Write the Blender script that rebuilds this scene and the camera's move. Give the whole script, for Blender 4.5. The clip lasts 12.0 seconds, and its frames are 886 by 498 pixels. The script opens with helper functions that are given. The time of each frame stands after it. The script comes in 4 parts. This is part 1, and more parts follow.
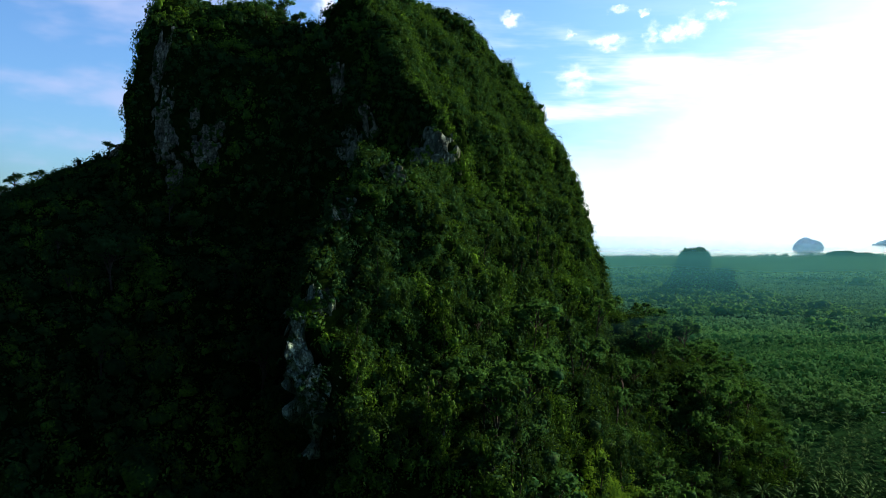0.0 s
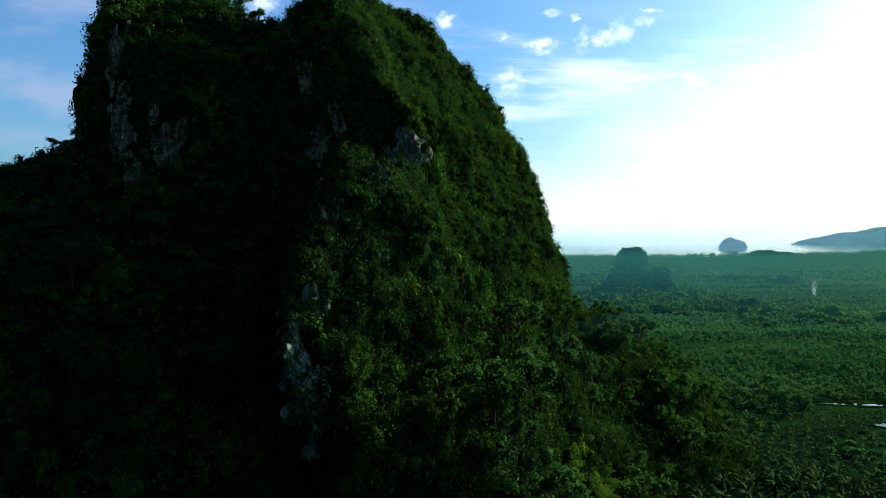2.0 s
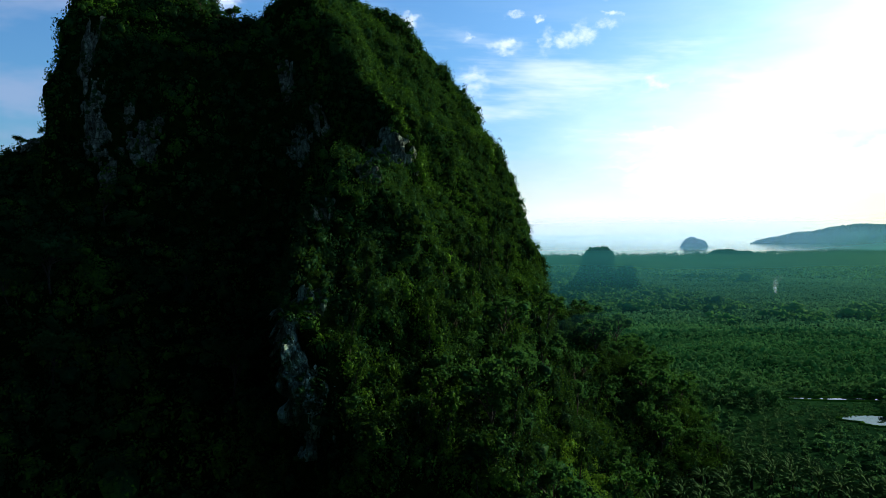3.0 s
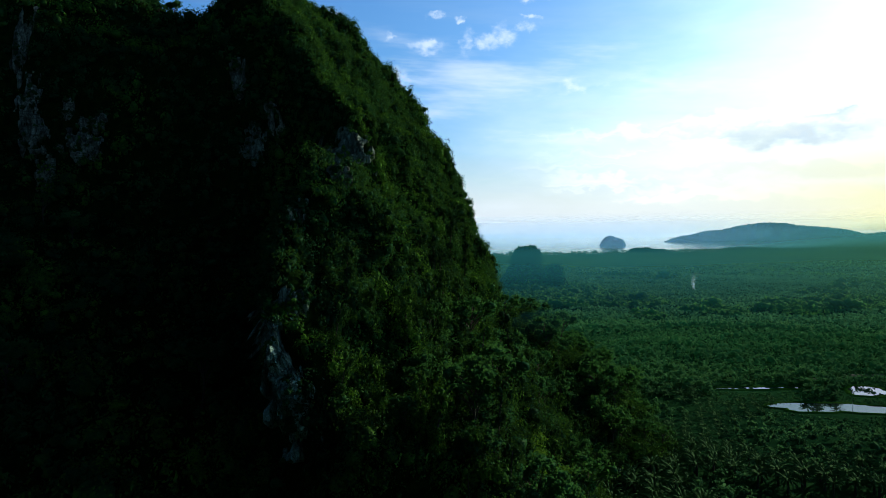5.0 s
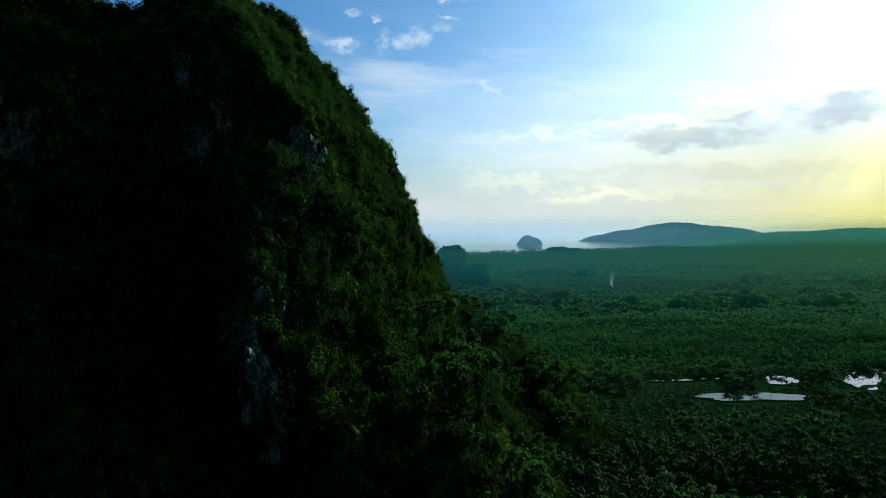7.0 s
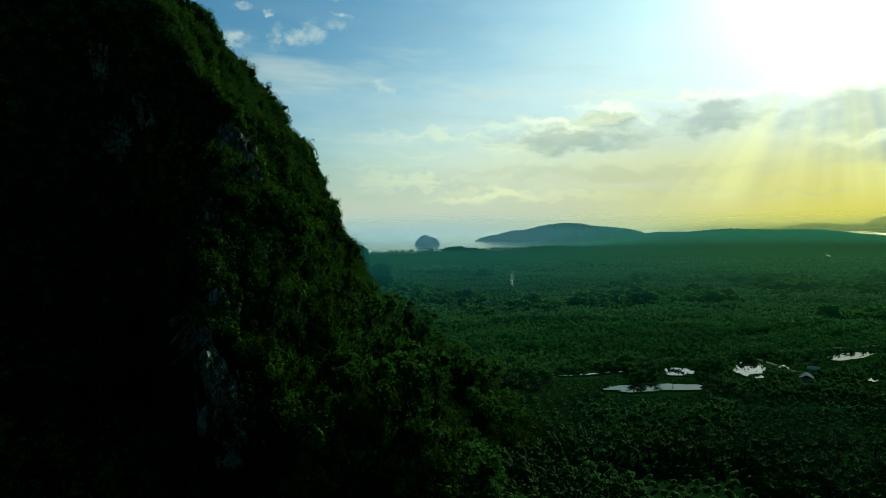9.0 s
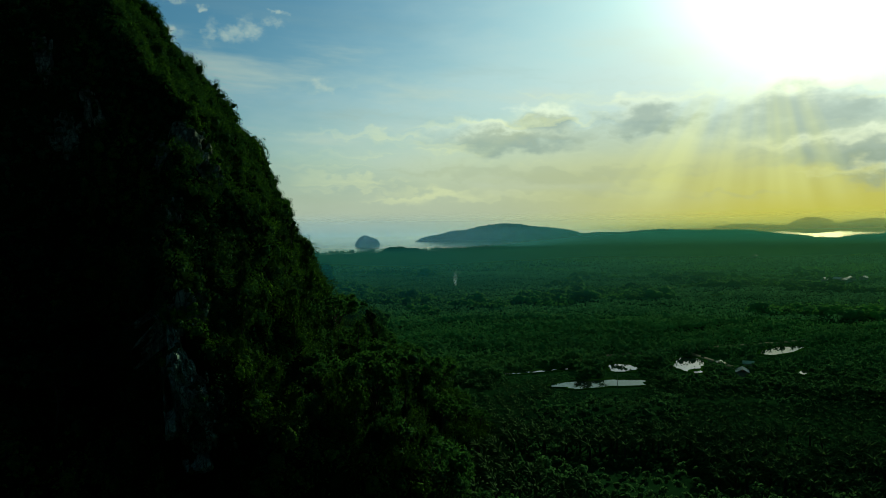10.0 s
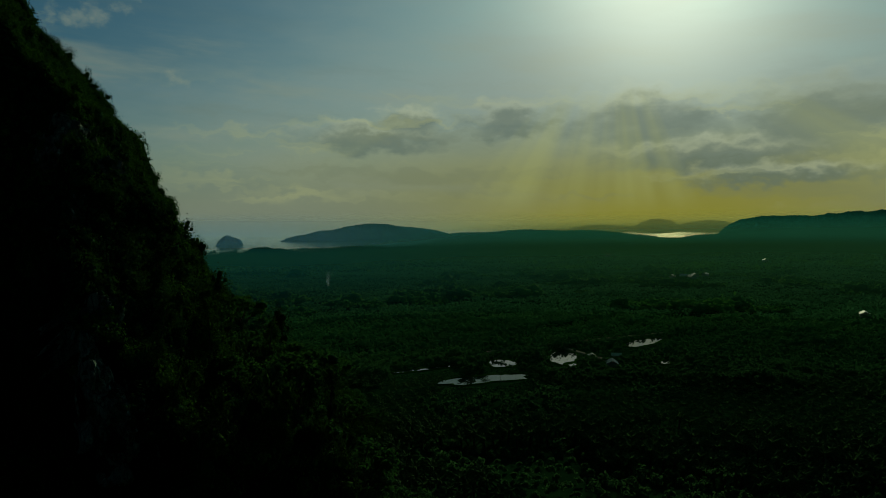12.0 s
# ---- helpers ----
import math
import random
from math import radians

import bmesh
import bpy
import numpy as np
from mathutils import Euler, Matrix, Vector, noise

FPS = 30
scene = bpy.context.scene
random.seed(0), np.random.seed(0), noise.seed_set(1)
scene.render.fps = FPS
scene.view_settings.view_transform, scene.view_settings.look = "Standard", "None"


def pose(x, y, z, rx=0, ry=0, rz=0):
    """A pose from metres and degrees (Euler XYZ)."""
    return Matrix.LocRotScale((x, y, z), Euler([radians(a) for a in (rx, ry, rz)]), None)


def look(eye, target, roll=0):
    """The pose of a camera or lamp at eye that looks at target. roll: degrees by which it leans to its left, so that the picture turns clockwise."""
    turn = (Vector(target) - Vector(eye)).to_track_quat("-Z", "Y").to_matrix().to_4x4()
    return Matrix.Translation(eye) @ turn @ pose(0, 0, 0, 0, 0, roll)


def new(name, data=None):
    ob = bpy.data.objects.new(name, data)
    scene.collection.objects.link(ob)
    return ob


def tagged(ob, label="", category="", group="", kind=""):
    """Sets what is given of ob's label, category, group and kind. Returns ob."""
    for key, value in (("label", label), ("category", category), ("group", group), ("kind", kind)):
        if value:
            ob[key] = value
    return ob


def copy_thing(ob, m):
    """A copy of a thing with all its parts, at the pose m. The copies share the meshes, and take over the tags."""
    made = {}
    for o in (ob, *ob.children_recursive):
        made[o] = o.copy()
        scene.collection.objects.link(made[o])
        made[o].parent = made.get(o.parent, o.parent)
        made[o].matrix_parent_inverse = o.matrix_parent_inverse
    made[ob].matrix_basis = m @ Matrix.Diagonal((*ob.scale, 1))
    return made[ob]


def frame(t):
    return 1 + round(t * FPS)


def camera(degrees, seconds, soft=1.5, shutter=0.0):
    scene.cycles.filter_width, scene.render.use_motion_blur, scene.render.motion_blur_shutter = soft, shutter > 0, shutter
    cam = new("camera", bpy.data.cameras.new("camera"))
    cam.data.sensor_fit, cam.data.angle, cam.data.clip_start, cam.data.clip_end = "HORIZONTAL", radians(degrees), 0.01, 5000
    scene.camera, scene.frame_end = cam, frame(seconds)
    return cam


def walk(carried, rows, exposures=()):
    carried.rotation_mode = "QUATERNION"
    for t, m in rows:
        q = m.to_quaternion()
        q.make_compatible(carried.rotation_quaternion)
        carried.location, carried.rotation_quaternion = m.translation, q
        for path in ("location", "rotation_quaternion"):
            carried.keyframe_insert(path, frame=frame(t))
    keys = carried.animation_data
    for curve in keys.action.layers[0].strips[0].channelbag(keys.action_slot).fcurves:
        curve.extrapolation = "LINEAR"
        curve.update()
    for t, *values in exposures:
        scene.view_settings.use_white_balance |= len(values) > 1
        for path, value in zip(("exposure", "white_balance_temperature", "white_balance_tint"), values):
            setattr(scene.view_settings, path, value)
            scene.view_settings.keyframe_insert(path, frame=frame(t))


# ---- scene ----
cam = camera(63.5, 12.0, soft=0.6)

PATH = [
    (0, (-0.175, 4.559, 97.64), (-0.183, 6.558, 97.605), -0.3),
    (0.5, (-3.573, 4.101, 97.665), (-3.537, 6.101, 97.63), -0.4),
    (1, (-7.029, 3.663, 97.702), (-6.949, 5.661, 97.666), -0.3),
    (1.5, (-10.554, 3.325, 97.752), (-10.428, 5.321, 97.716), -0.4),
    (2, (-14.164, 3.112, 97.788), (-13.992, 5.104, 97.752), -0.3),
    (2.5, (-17.752, 3.019, 97.809), (-17.532, 5.007, 97.773), -0.4),
    (3, (-21.275, 2.997, 97.813), (-21.006, 4.979, 97.776), -0.4),
    (5, (-35.218, 3.051, 98.044), (-34.737, 4.992, 98.004), -0.6),
    (5.5, (-38.664, 3.242, 98.077), (-38.13, 5.168, 98.036), -0.6),
    (6, (-42.105, 3.581, 98.128), (-41.516, 5.492, 98.087), -0.6),
    (6.5, (-45.537, 3.963, 98.17), (-44.893, 5.856, 98.127), -0.6),
    (7, (-48.982, 4.453, 98.221), (-48.281, 6.325, 98.178), -0.7),
    (9, (-63.199, 7.093, 98.734), (-62.233, 8.843, 98.687), -0.6),
    (9.5, (-66.677, 7.966, 98.757), (-65.639, 9.674, 98.709), -0.6),
    (10, (-70.154, 9.136, 98.75), (-69.043, 10.798, 98.702), -0.6),
    (10.5, (-73.499, 10.546, 98.748), (-72.315, 12.158, 98.698), -0.6),
    (11, (-76.703, 12.163, 98.773), (-75.446, 13.718, 98.723), -0.6),
    (11.5, (-79.807, 13.921, 98.802), (-78.476, 15.413, 98.753), -0.5),
    (12, (-82.772, 15.703, 98.812), (-81.37, 17.128, 98.761), -0.5),
]
# seconds, stops, kelvin, tint
EXPOSURES = [
    (0.0, 0.22, 7100, 22),
    (2.5, -0.22, 6750, 11),
    (5.5, -0.68, 6050, 12),
    (7.2, -0.93, 6250, 6),
    (9.5, -1.38, 7200, -17),
    (10.5, -1.71, 7400, -19),
    (11.5, -1.90, 7600, -21),
    (12.0, -2.90, 7700, -21),
]
walk(cam, [(t, look(eye, target, roll)) for t, eye, target, roll in PATH], EXPOSURES)

# ---- light and sky ----
SUN_AZ, SUN_EL = 62.0, 20.0
TO_SUN = Vector((math.sin(radians(SUN_AZ)) * math.cos(radians(SUN_EL)),
                 math.cos(radians(SUN_AZ)) * math.cos(radians(SUN_EL)), math.sin(radians(SUN_EL))))
sun = new("sun", bpy.data.lights.new("sun", "SUN"))
sun.data.energy, sun.data.angle, sun.data.color = 5.0, radians(2.0), (1.0, 0.94, 0.72)
sun.matrix_world = look(TO_SUN * 400, (0, 0, 0))


from mathutils.bvhtree import BVHTree


class Nodes:
    """Short hand for building node trees."""

    def __init__(self, tree):
        self.tree = tree
        tree.nodes.clear()

    def node(self, kind, operation=None):
        n = self.tree.nodes.new(kind)
        if operation:
            n.operation = operation
        return n

    def feed(self, socket, value):
        if isinstance(value, bpy.types.NodeSocket):
            self.tree.links.new(value, socket)
        elif isinstance(value, tuple) and len(value) == 3 and socket.type == "RGBA":
            socket.default_value = (*value, 1)
        else:
            socket.default_value = value

    def m(self, op, a, b=0.0, c=0.0):
        n = self.node("ShaderNodeMath", operation=op)
        for s, v in zip(n.inputs, (a, b, c)):
            self.feed(s, v)
        return n.outputs[0]

    def ramp(self, x, lo, hi, a=0.0, b=1.0):
        n = self.node("ShaderNodeMapRange")
        n.interpolation_type = "SMOOTHSTEP"
        for s, v in zip(n.inputs, (x, lo, hi, a, b)):
            self.feed(s, v)
        return n.outputs[0]

    def mix(self, f, a, b, blend="MIX"):
        n = self.node("ShaderNodeMix")
        n.data_type, n.blend_type = "RGBA", blend
        self.feed(n.inputs[0], f), self.feed(n.inputs[6], a), self.feed(n.inputs[7], b)
        return n.outputs[2]

    def noise(self, vec, scale, detail=4.0, rough=0.55):
        n = self.node("ShaderNodeTexNoise")
        self.feed(n.inputs["Vector"], vec)
        n.inputs["Scale"].default_value, n.inputs["Detail"].default_value = scale, detail
        n.inputs["Roughness"].default_value = rough
        return n.outputs[0]

    def join(self, x, y, z=0.0):
        n = self.node("ShaderNodeCombineXYZ")
        for s, v in zip(n.inputs, (x, y, z)):
            self.feed(s, v)
        return n.outputs[0]

    def split(self, v):
        n = self.node("ShaderNodeSeparateXYZ")
        self.feed(n.inputs[0], v)
        return n.outputs


def make_sky():
    world = bpy.data.worlds.new("sky")
    scene.world = world
    world.use_nodes = True
    g = Nodes(world.node_tree)
    way = g.node("ShaderNodeTexCoord").outputs["Generated"]
    x, y, z = g.split(way)
    az = g.m("MULTIPLY", g.m("ARCTAN2", x, y), 57.2958)
    el = g.m("MULTIPLY", g.m("ARCSINE", z), 57.2958)
    sky = g.node("ShaderNodeTexSky")
    sky.sky_type, sky.sun_disc, sky.sun_elevation, sky.sun_rotation = "NISHITA", False, radians(SUN_EL), radians(SUN_AZ)
    sky.air_density, sky.dust_density, sky.ozone_density = 1.2, 1.5, 2.0
    # the clear sky, deeper blue away from the sun
    clear = g.mix(1.0, sky.outputs[0], (SKY_GAIN * 0.50, SKY_GAIN * 0.97, SKY_GAIN * 1.48), "MULTIPLY")
    off = g.m("SUBTRACT", az, SUN_AZ)
    off = g.m("ABSOLUTE", off)
    # thin bright veil of high cloud round the sun
    soft = g.noise(g.join(g.m("MULTIPLY", az, 0.05), g.m("MULTIPLY", el, 0.16), 3.0), 1.0, 5.0, 0.6)
    reach = g.m("ADD", off, g.m("MULTIPLY", g.m("SUBTRACT", el, 8.0), 1.6))
    reach = g.m("ADD", reach, g.m("MULTIPLY", g.m("SUBTRACT", soft, 0.5), 34.0))
    veil = g.m("POWER", g.ramp(reach, 64.0, 12.0), 1.4)
    out = g.mix(g.m("MULTIPLY", veil, 0.95), clear, (1.09, 1.27, 1.52))
    # warm band over the sea
    wash = g.m("MULTIPLY", g.ramp(el, 11.0, 1.5), g.ramp(off, 56.0, 14.0))
    out = g.mix(g.m("MULTIPLY", wash, 0.76), out, (1.14, 1.10, 0.54))
    low = g.m("MULTIPLY", g.ramp(el, 9.0, 1.0), g.ramp(off, 31.0, 2.0))
    out = g.mix(g.m("MULTIPLY", low, 0.94), out, (1.16, 1.00, 0.20))
    pale = g.m("MULTIPLY", g.ramp(el, 7.0, 0.0), g.ramp(off, 75.0, 45.0))
    out = g.mix(g.m("MULTIPLY", g.m("MULTIPLY", pale, g.m("SUBTRACT", 1.0, low)), 0.75), out, (0.80, 0.86, 0.86))
    # broad soft swathes of thin cloud
    lean = g.m("ADD", el, g.m("MULTIPLY", az, 0.06))
    swathe = g.noise(g.join(g.m("MULTIPLY", az, 0.045), g.m("MULTIPLY", lean, 0.26), 17.0), 1.0, 5.0, 0.58)
    seen = g.m("MULTIPLY", g.m("MULTIPLY", g.ramp(el, 1.0, 4.0), g.ramp(el, 20.0, 12.0)), g.m("SUBTRACT", 1.0, g.m("MULTIPLY", low, 0.6)))
    seen = g.m("MULTIPLY", seen, g.ramp(off, 82.0, 58.0))
    out = g.mix(g.m("MULTIPLY", g.m("MULTIPLY", g.ramp(swathe, 0.50, 0.72), seen), 0.45), out, (1.15, 1.22, 1.22))
    out = g.mix(g.m("MULTIPLY", g.m("MULTIPLY", g.ramp(swathe, 0.48, 0.30), seen), 0.28), out, (0.60, 0.76, 0.86))
    # grey banks of cloud
    wob = g.noise(g.join(g.m("MULTIPLY", az, 0.22), g.m("MULTIPLY", el, 0.55), 0.0), 1.0, 4.0, 0.5)

    w1 = g.noise(g.join(g.m("MULTIPLY", az, 0.45), g.m("MULTIPLY", el, 0.9), 5.0), 1.0, 3.0, 0.5)
    w2 = g.noise(g.join(g.m("MULTIPLY", az, 0.55), g.m("MULTIPLY", el, 0.9), 9.0), 1.0, 3.0, 0.5)
    az_w = g.m("ADD", az, g.m("MULTIPLY", g.m("SUBTRACT", w1, 0.5), 7.0))
    el_w = g.m("ADD", el, g.m("MULTIPLY", g.m("SUBTRACT", w2, 0.5), 2.6))

    def blob(a0, e0, wa, we):
        p = g.m("POWER", g.m("DIVIDE", g.m("SUBTRACT", az_w, a0 * 1.024), wa), 2.0)
        q = g.m("POWER", g.m("DIVIDE", g.m("SUBTRACT", el_w, e0 * 1.024), we), 2.0)
        return g.m("EXPONENT", g.m("MULTIPLY", g.m("ADD", p, q), -1.0))

    def total(rows):
        acc = blob(*rows[0])
        for r in rows[1:]:
            acc = g.m("MAXIMUM", acc, blob(*r))
        return acc

    banks = [(38.0, 7.0, 6.5, 1.2), (41.0, 8.2, 3.2, 1.0), (48.5, 8.2, 4.0, 1.5), (58.5, 8.0, 7.5, 2.4), (64.0, 5.2, 10.0, 1.3),
             (71.0, 7.5, 7.0, 3.0), (68.0, 3.6, 8.0, 0.8)]
    ragged = g.m("ADD", 0.50, g.m("MULTIPLY", wob, 1.0))
    gm = g.ramp(g.m("MULTIPLY", total(banks), ragged), 0.22, 1.0)
    # their upper edges catch the light
    rim = g.ramp(g.m("MULTIPLY", total([(a, e + 0.7, w * 0.9, h) for a, e, w, h in banks]), ragged), 0.30, 1.0)
    out = g.mix(g.m("MULTIPLY", rim, 0.62), out, (1.9, 1.92, 1.75))
    out = g.mix(g.m("MULTIPLY", gm, 0.70), out, (0.50, 0.65, 0.76))
    # thin grey bars and bright gaps between them, low over the sea
    bar = g.noise(g.join(g.m("MULTIPLY", az_w, 0.055), g.m("MULTIPLY", el_w, 0.55), 23.0), 1.0, 3.5, 0.5)
    zone = g.m("MULTIPLY", g.m("MULTIPLY", g.ramp(el, 1.0, 3.0), g.ramp(el, 13.0, 8.0)), g.ramp(off, 50.0, 26.0))
    out = g.mix(g.m("MULTIPLY", g.m("MULTIPLY", g.ramp(bar, 0.50, 0.68), zone), 0.28), out, (0.70, 0.76, 0.66))
    out = g.mix(g.m("MULTIPLY", g.m("MULTIPLY", g.ramp(bar, 0.47, 0.30), zone), 0.40), out, (1.75, 1.70, 1.10))
    # shafts of light below the banks
    turn = g.m("ARCTAN2", g.m("SUBTRACT", az, 58.0), g.m("SUBTRACT", 17.0, el))
    shaft = g.noise(g.join(g.m("MULTIPLY", turn, 3.2), 0.7, 0.2), 1.0, 3.0, 0.6)
    sm = g.m("MULTIPLY", g.m("MULTIPLY", g.ramp(shaft, 0.45, 0.7), g.ramp(el, 0.5, 3.5)), g.ramp(el, 12.0, 7.0))
    out = g.mix(g.m("MULTIPLY", g.m("MULTIPLY", sm, g.ramp(off, 42.0, 10.0)), 0.36), out, (1.75, 1.7, 0.8))
    # small white clouds
    fine = g.noise(g.join(g.m("MULTIPLY", az, 0.8), g.m("MULTIPLY", el, 1.3), 7.0), 1.0, 4.0, 0.52)
    az_p = g.m("ADD", az, g.m("MULTIPLY", g.m("SUBTRACT", g.noise(g.join(az, g.m("MULTIPLY", el, 1.2), 31.0), 0.9, 3.0), 0.5), 2.4))
    el_p = g.m("ADD", el, g.m("MULTIPLY", g.m("SUBTRACT", g.noise(g.join(az, g.m("MULTIPLY", el, 1.2), 47.0), 0.9, 3.0), 0.5), 1.8))

    def small(a0, e0, wa, we):
        p = g.m("POWER", g.m("DIVIDE", g.m("SUBTRACT", az_p, a0), wa), 2.0)
        q = g.m("POWER", g.m("DIVIDE", g.m("SUBTRACT", el_p, e0), we), 2.0)
        return g.m("EXPONENT", g.m("MULTIPLY", g.m("ADD", p, q), -1.0))

    puff = small(12.7, 14.6, 1.5, 0.5)
    for row in ((16.0, 14.9, 0.7, 0.9), (17.6, 15.0, 1.1, 0.7), (19.0, 15.4, 1.0, 0.8), (20.6, 15.9, 1.2, 0.4), (24.3, 11.5, 1.0, 0.6),
                (21.0, 18.2, 1.6, 0.5), (24.0, 18.6, 3.2, 0.6), (13.7, 16.8, 0.7, 0.35), (9.9, 15.3, 0.5, 0.35), (15.4, 16.6, 0.4, 0.3),
                (21.2, 16.8, 0.7, 0.3), (10.2, 12.2, 1.6, 1.0), (5.2, 16.7, 0.9, 0.35), (-9.0, 17.9, 1.4, 1.6)):
        puff = g.m("MAXIMUM", puff, small(*row))
    pm = g.ramp(g.m("MULTIPLY", puff, g.m("ADD", -0.25, g.m("MULTIPLY", fine, 2.5))), 0.15, 1.35)
    out = g.mix(g.m("MULTIPLY", pm, 0.52), out, (1.10, 1.20, 1.24))
    # streaky cloud away from the sun
    streak = g.noise(g.join(g.m("MULTIPLY", az, 0.10), g.m("MULTIPLY", el, 0.26), 11.0), 1.0, 4.0, 0.5)
    st = g.m("MULTIPLY", g.ramp(streak, 0.46, 0.68), g.ramp(off, 55.0, 85.0))
    out = g.mix(g.m("MULTIPLY", st, 0.62), out, (0.30, 0.40, 0.62))
    # the glare where the sun stands behind the veil
    s = g.node("ShaderNodeVectorMath", operation="DOT_PRODUCT")
    g.feed(s.inputs[0], way)
    s.inputs[1].default_value = TO_SUN
    glare = g.m("POWER", g.m("MAXIMUM", s.outputs["Value"], 0.0), 95.0)
    wide = g.m("POWER", g.m("MAXIMUM", s.outputs["Value"], 0.0), 9.0)
    clearpart = g.m("SUBTRACT", 1.0, g.m("MULTIPLY", gm, 0.75))
    highpart = g.ramp(el, 3.0, 11.0)
    add = g.m("ADD", g.m("MULTIPLY", glare, 3.0), g.m("MULTIPLY", wide, 0.27))
    add = g.m("MULTIPLY", g.m("MULTIPLY", add, clearpart), highpart)
    glow = g.node("ShaderNodeVectorMath", operation="SCALE")
    glow.inputs[0].default_value = (1.0, 0.97, 0.99)
    g.feed(glow.inputs["Scale"], add)
    plus = g.node("ShaderNodeVectorMath", operation="ADD")
    g.feed(plus.inputs[0], out), g.feed(plus.inputs[1], glow.outputs[0])
    # the sky behind and overhead, out of view, is dimmed to deepen the shade
    back = g.m("MULTIPLY", g.ramp(s.outputs["Value"], 0.02, -0.26, 1.0, 0.45), g.ramp(el, 20.0, 40.0, 1.0, 0.06))
    shade = g.node("ShaderNodeVectorMath", operation="SCALE")
    g.feed(shade.inputs[0], plus.outputs[0]), g.feed(shade.inputs["Scale"], back)
    bg = g.node("ShaderNodeBackground")
    g.feed(bg.inputs["Color"], shade.outputs[0])
    bg.inputs["Strength"].default_value = SKY_LIGHT
    g.tree.links.new(bg.outputs[0], g.node("ShaderNodeOutputWorld").inputs[0])


SKY_GAIN, SKY_LIGHT = 0.10, 1.5
make_sky()


# ---- materials ----
def material(name):
    mat = bpy.data.materials.new(name)
    mat.use_nodes = True
    return mat, Nodes(mat.node_tree)


def finish(g, shader):
    g.tree.links.new(shader, g.node("ShaderNodeOutputMaterial").inputs[0])


def leaf_material(name, dark, mid, light, patch=0.11, through_leaf=0.3, grain=1.7, relief=0.55, fields=0.0, streaks=False):
    """Leaves: each leaf its own tone, each crown its own hue, some light through the blade."""
    mat, g = material(name)
    geo = g.node("ShaderNodeNewGeometry")
    place = geo.outputs["Position"]
    own = geo.outputs["Random Per Island"]
    big = g.ramp(g.noise(place, patch, 3.0), 0.35, 0.68)
    wide = g.ramp(g.noise(place, patch * 0.18, 2.0), 0.38, 0.66)
    if streaks:
        # sunlit bands down the slope are put into the leaf colour
        px, py, pz = g.split(place)
        over = g.m("ADD", g.m("MULTIPLY", px, 0.52), g.m("MULTIPLY", py, 0.85))
        down = g.m("ADD", g.m("MULTIPLY", px, 0.85), g.m("MULTIPLY", py, -0.52))
        band = g.noise(g.join(g.m("MULTIPLY", over, 0.075), g.m("MULTIPLY", down, 0.02), g.m("MULTIPLY", pz, 0.012)), 1.0, 4.0, 0.6)
        wide = g.ramp(band, 0.47, 0.61)
    col = g.mix(big, dark, mid)
    col = g.mix(g.m("MULTIPLY", g.m("POWER", own, 0.65), g.m("ADD", 0.05, g.m("MULTIPLY", wide, 0.90))), col, light)
    if fields:
        plot = g.node("ShaderNodeTexVoronoi")
        plot.inputs["Scale"].default_value = fields
        flat = g.split(place)
        warp = g.noise(place, fields * 2.0, 3.0)
        g.feed(plot.inputs["Vector"], g.join(g.m("ADD", flat[0], g.m("MULTIPLY", warp, 90.0)), g.m("MULTIPLY", flat[1], 1.0), 0.0))
        tone = g.split(plot.outputs["Color"])[0]
        col = g.mix(g.m("MULTIPLY", g.ramp(tone, 0.35, 0.9), 0.75), col, dark)
        col = g.mix(g.m("MULTIPLY", g.ramp(g.noise(place, fields * 2.6, 4.0, 0.6), 0.50, 0.64), 0.7), col, dark)
        col = g.mix(g.m("MULTIPLY", g.ramp(tone, 0.45, 0.1), 0.35), col, light)
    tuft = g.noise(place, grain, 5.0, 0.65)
    # hollows of the same relief are darkened in the colour, as if shaded
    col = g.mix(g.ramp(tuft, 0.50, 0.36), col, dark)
    bump = g.node("ShaderNodeBump")
    bump.inputs["Distance"].default_value, bump.inputs["Strength"].default_value = relief, 1.0
    g.feed(bump.inputs["Height"], tuft)
    dif = g.node("ShaderNodeBsdfDiffuse")
    g.feed(dif.inputs["Color"], col)
    g.tree.links.new(bump.outputs[0], dif.inputs["Normal"])
    tra = g.node("ShaderNodeBsdfTranslucent")
    g.feed(tra.inputs["Color"], g.mix(0.5, col, light))
    mix = g.node("ShaderNodeMixShader")
    mix.inputs[0].default_value = through_leaf
    g.tree.links.new(dif.outputs[0], mix.inputs[1]), g.tree.links.new(tra.outputs[0], mix.inputs[2])
    glo = g.node("ShaderNodeBsdfGlossy")
    glo.inputs["Roughness"].default_value = 0.5
    glo.inputs["Color"].default_value = (0.6, 0.9, 0.5, 1)
    last = g.node("ShaderNodeMixShader")
    last.inputs[0].default_value = 0.006
    g.tree.links.new(mix.outputs[0], last.inputs[1]), g.tree.links.new(glo.outputs[0], last.inputs[2])
    finish(g, last.outputs[0])
    return mat


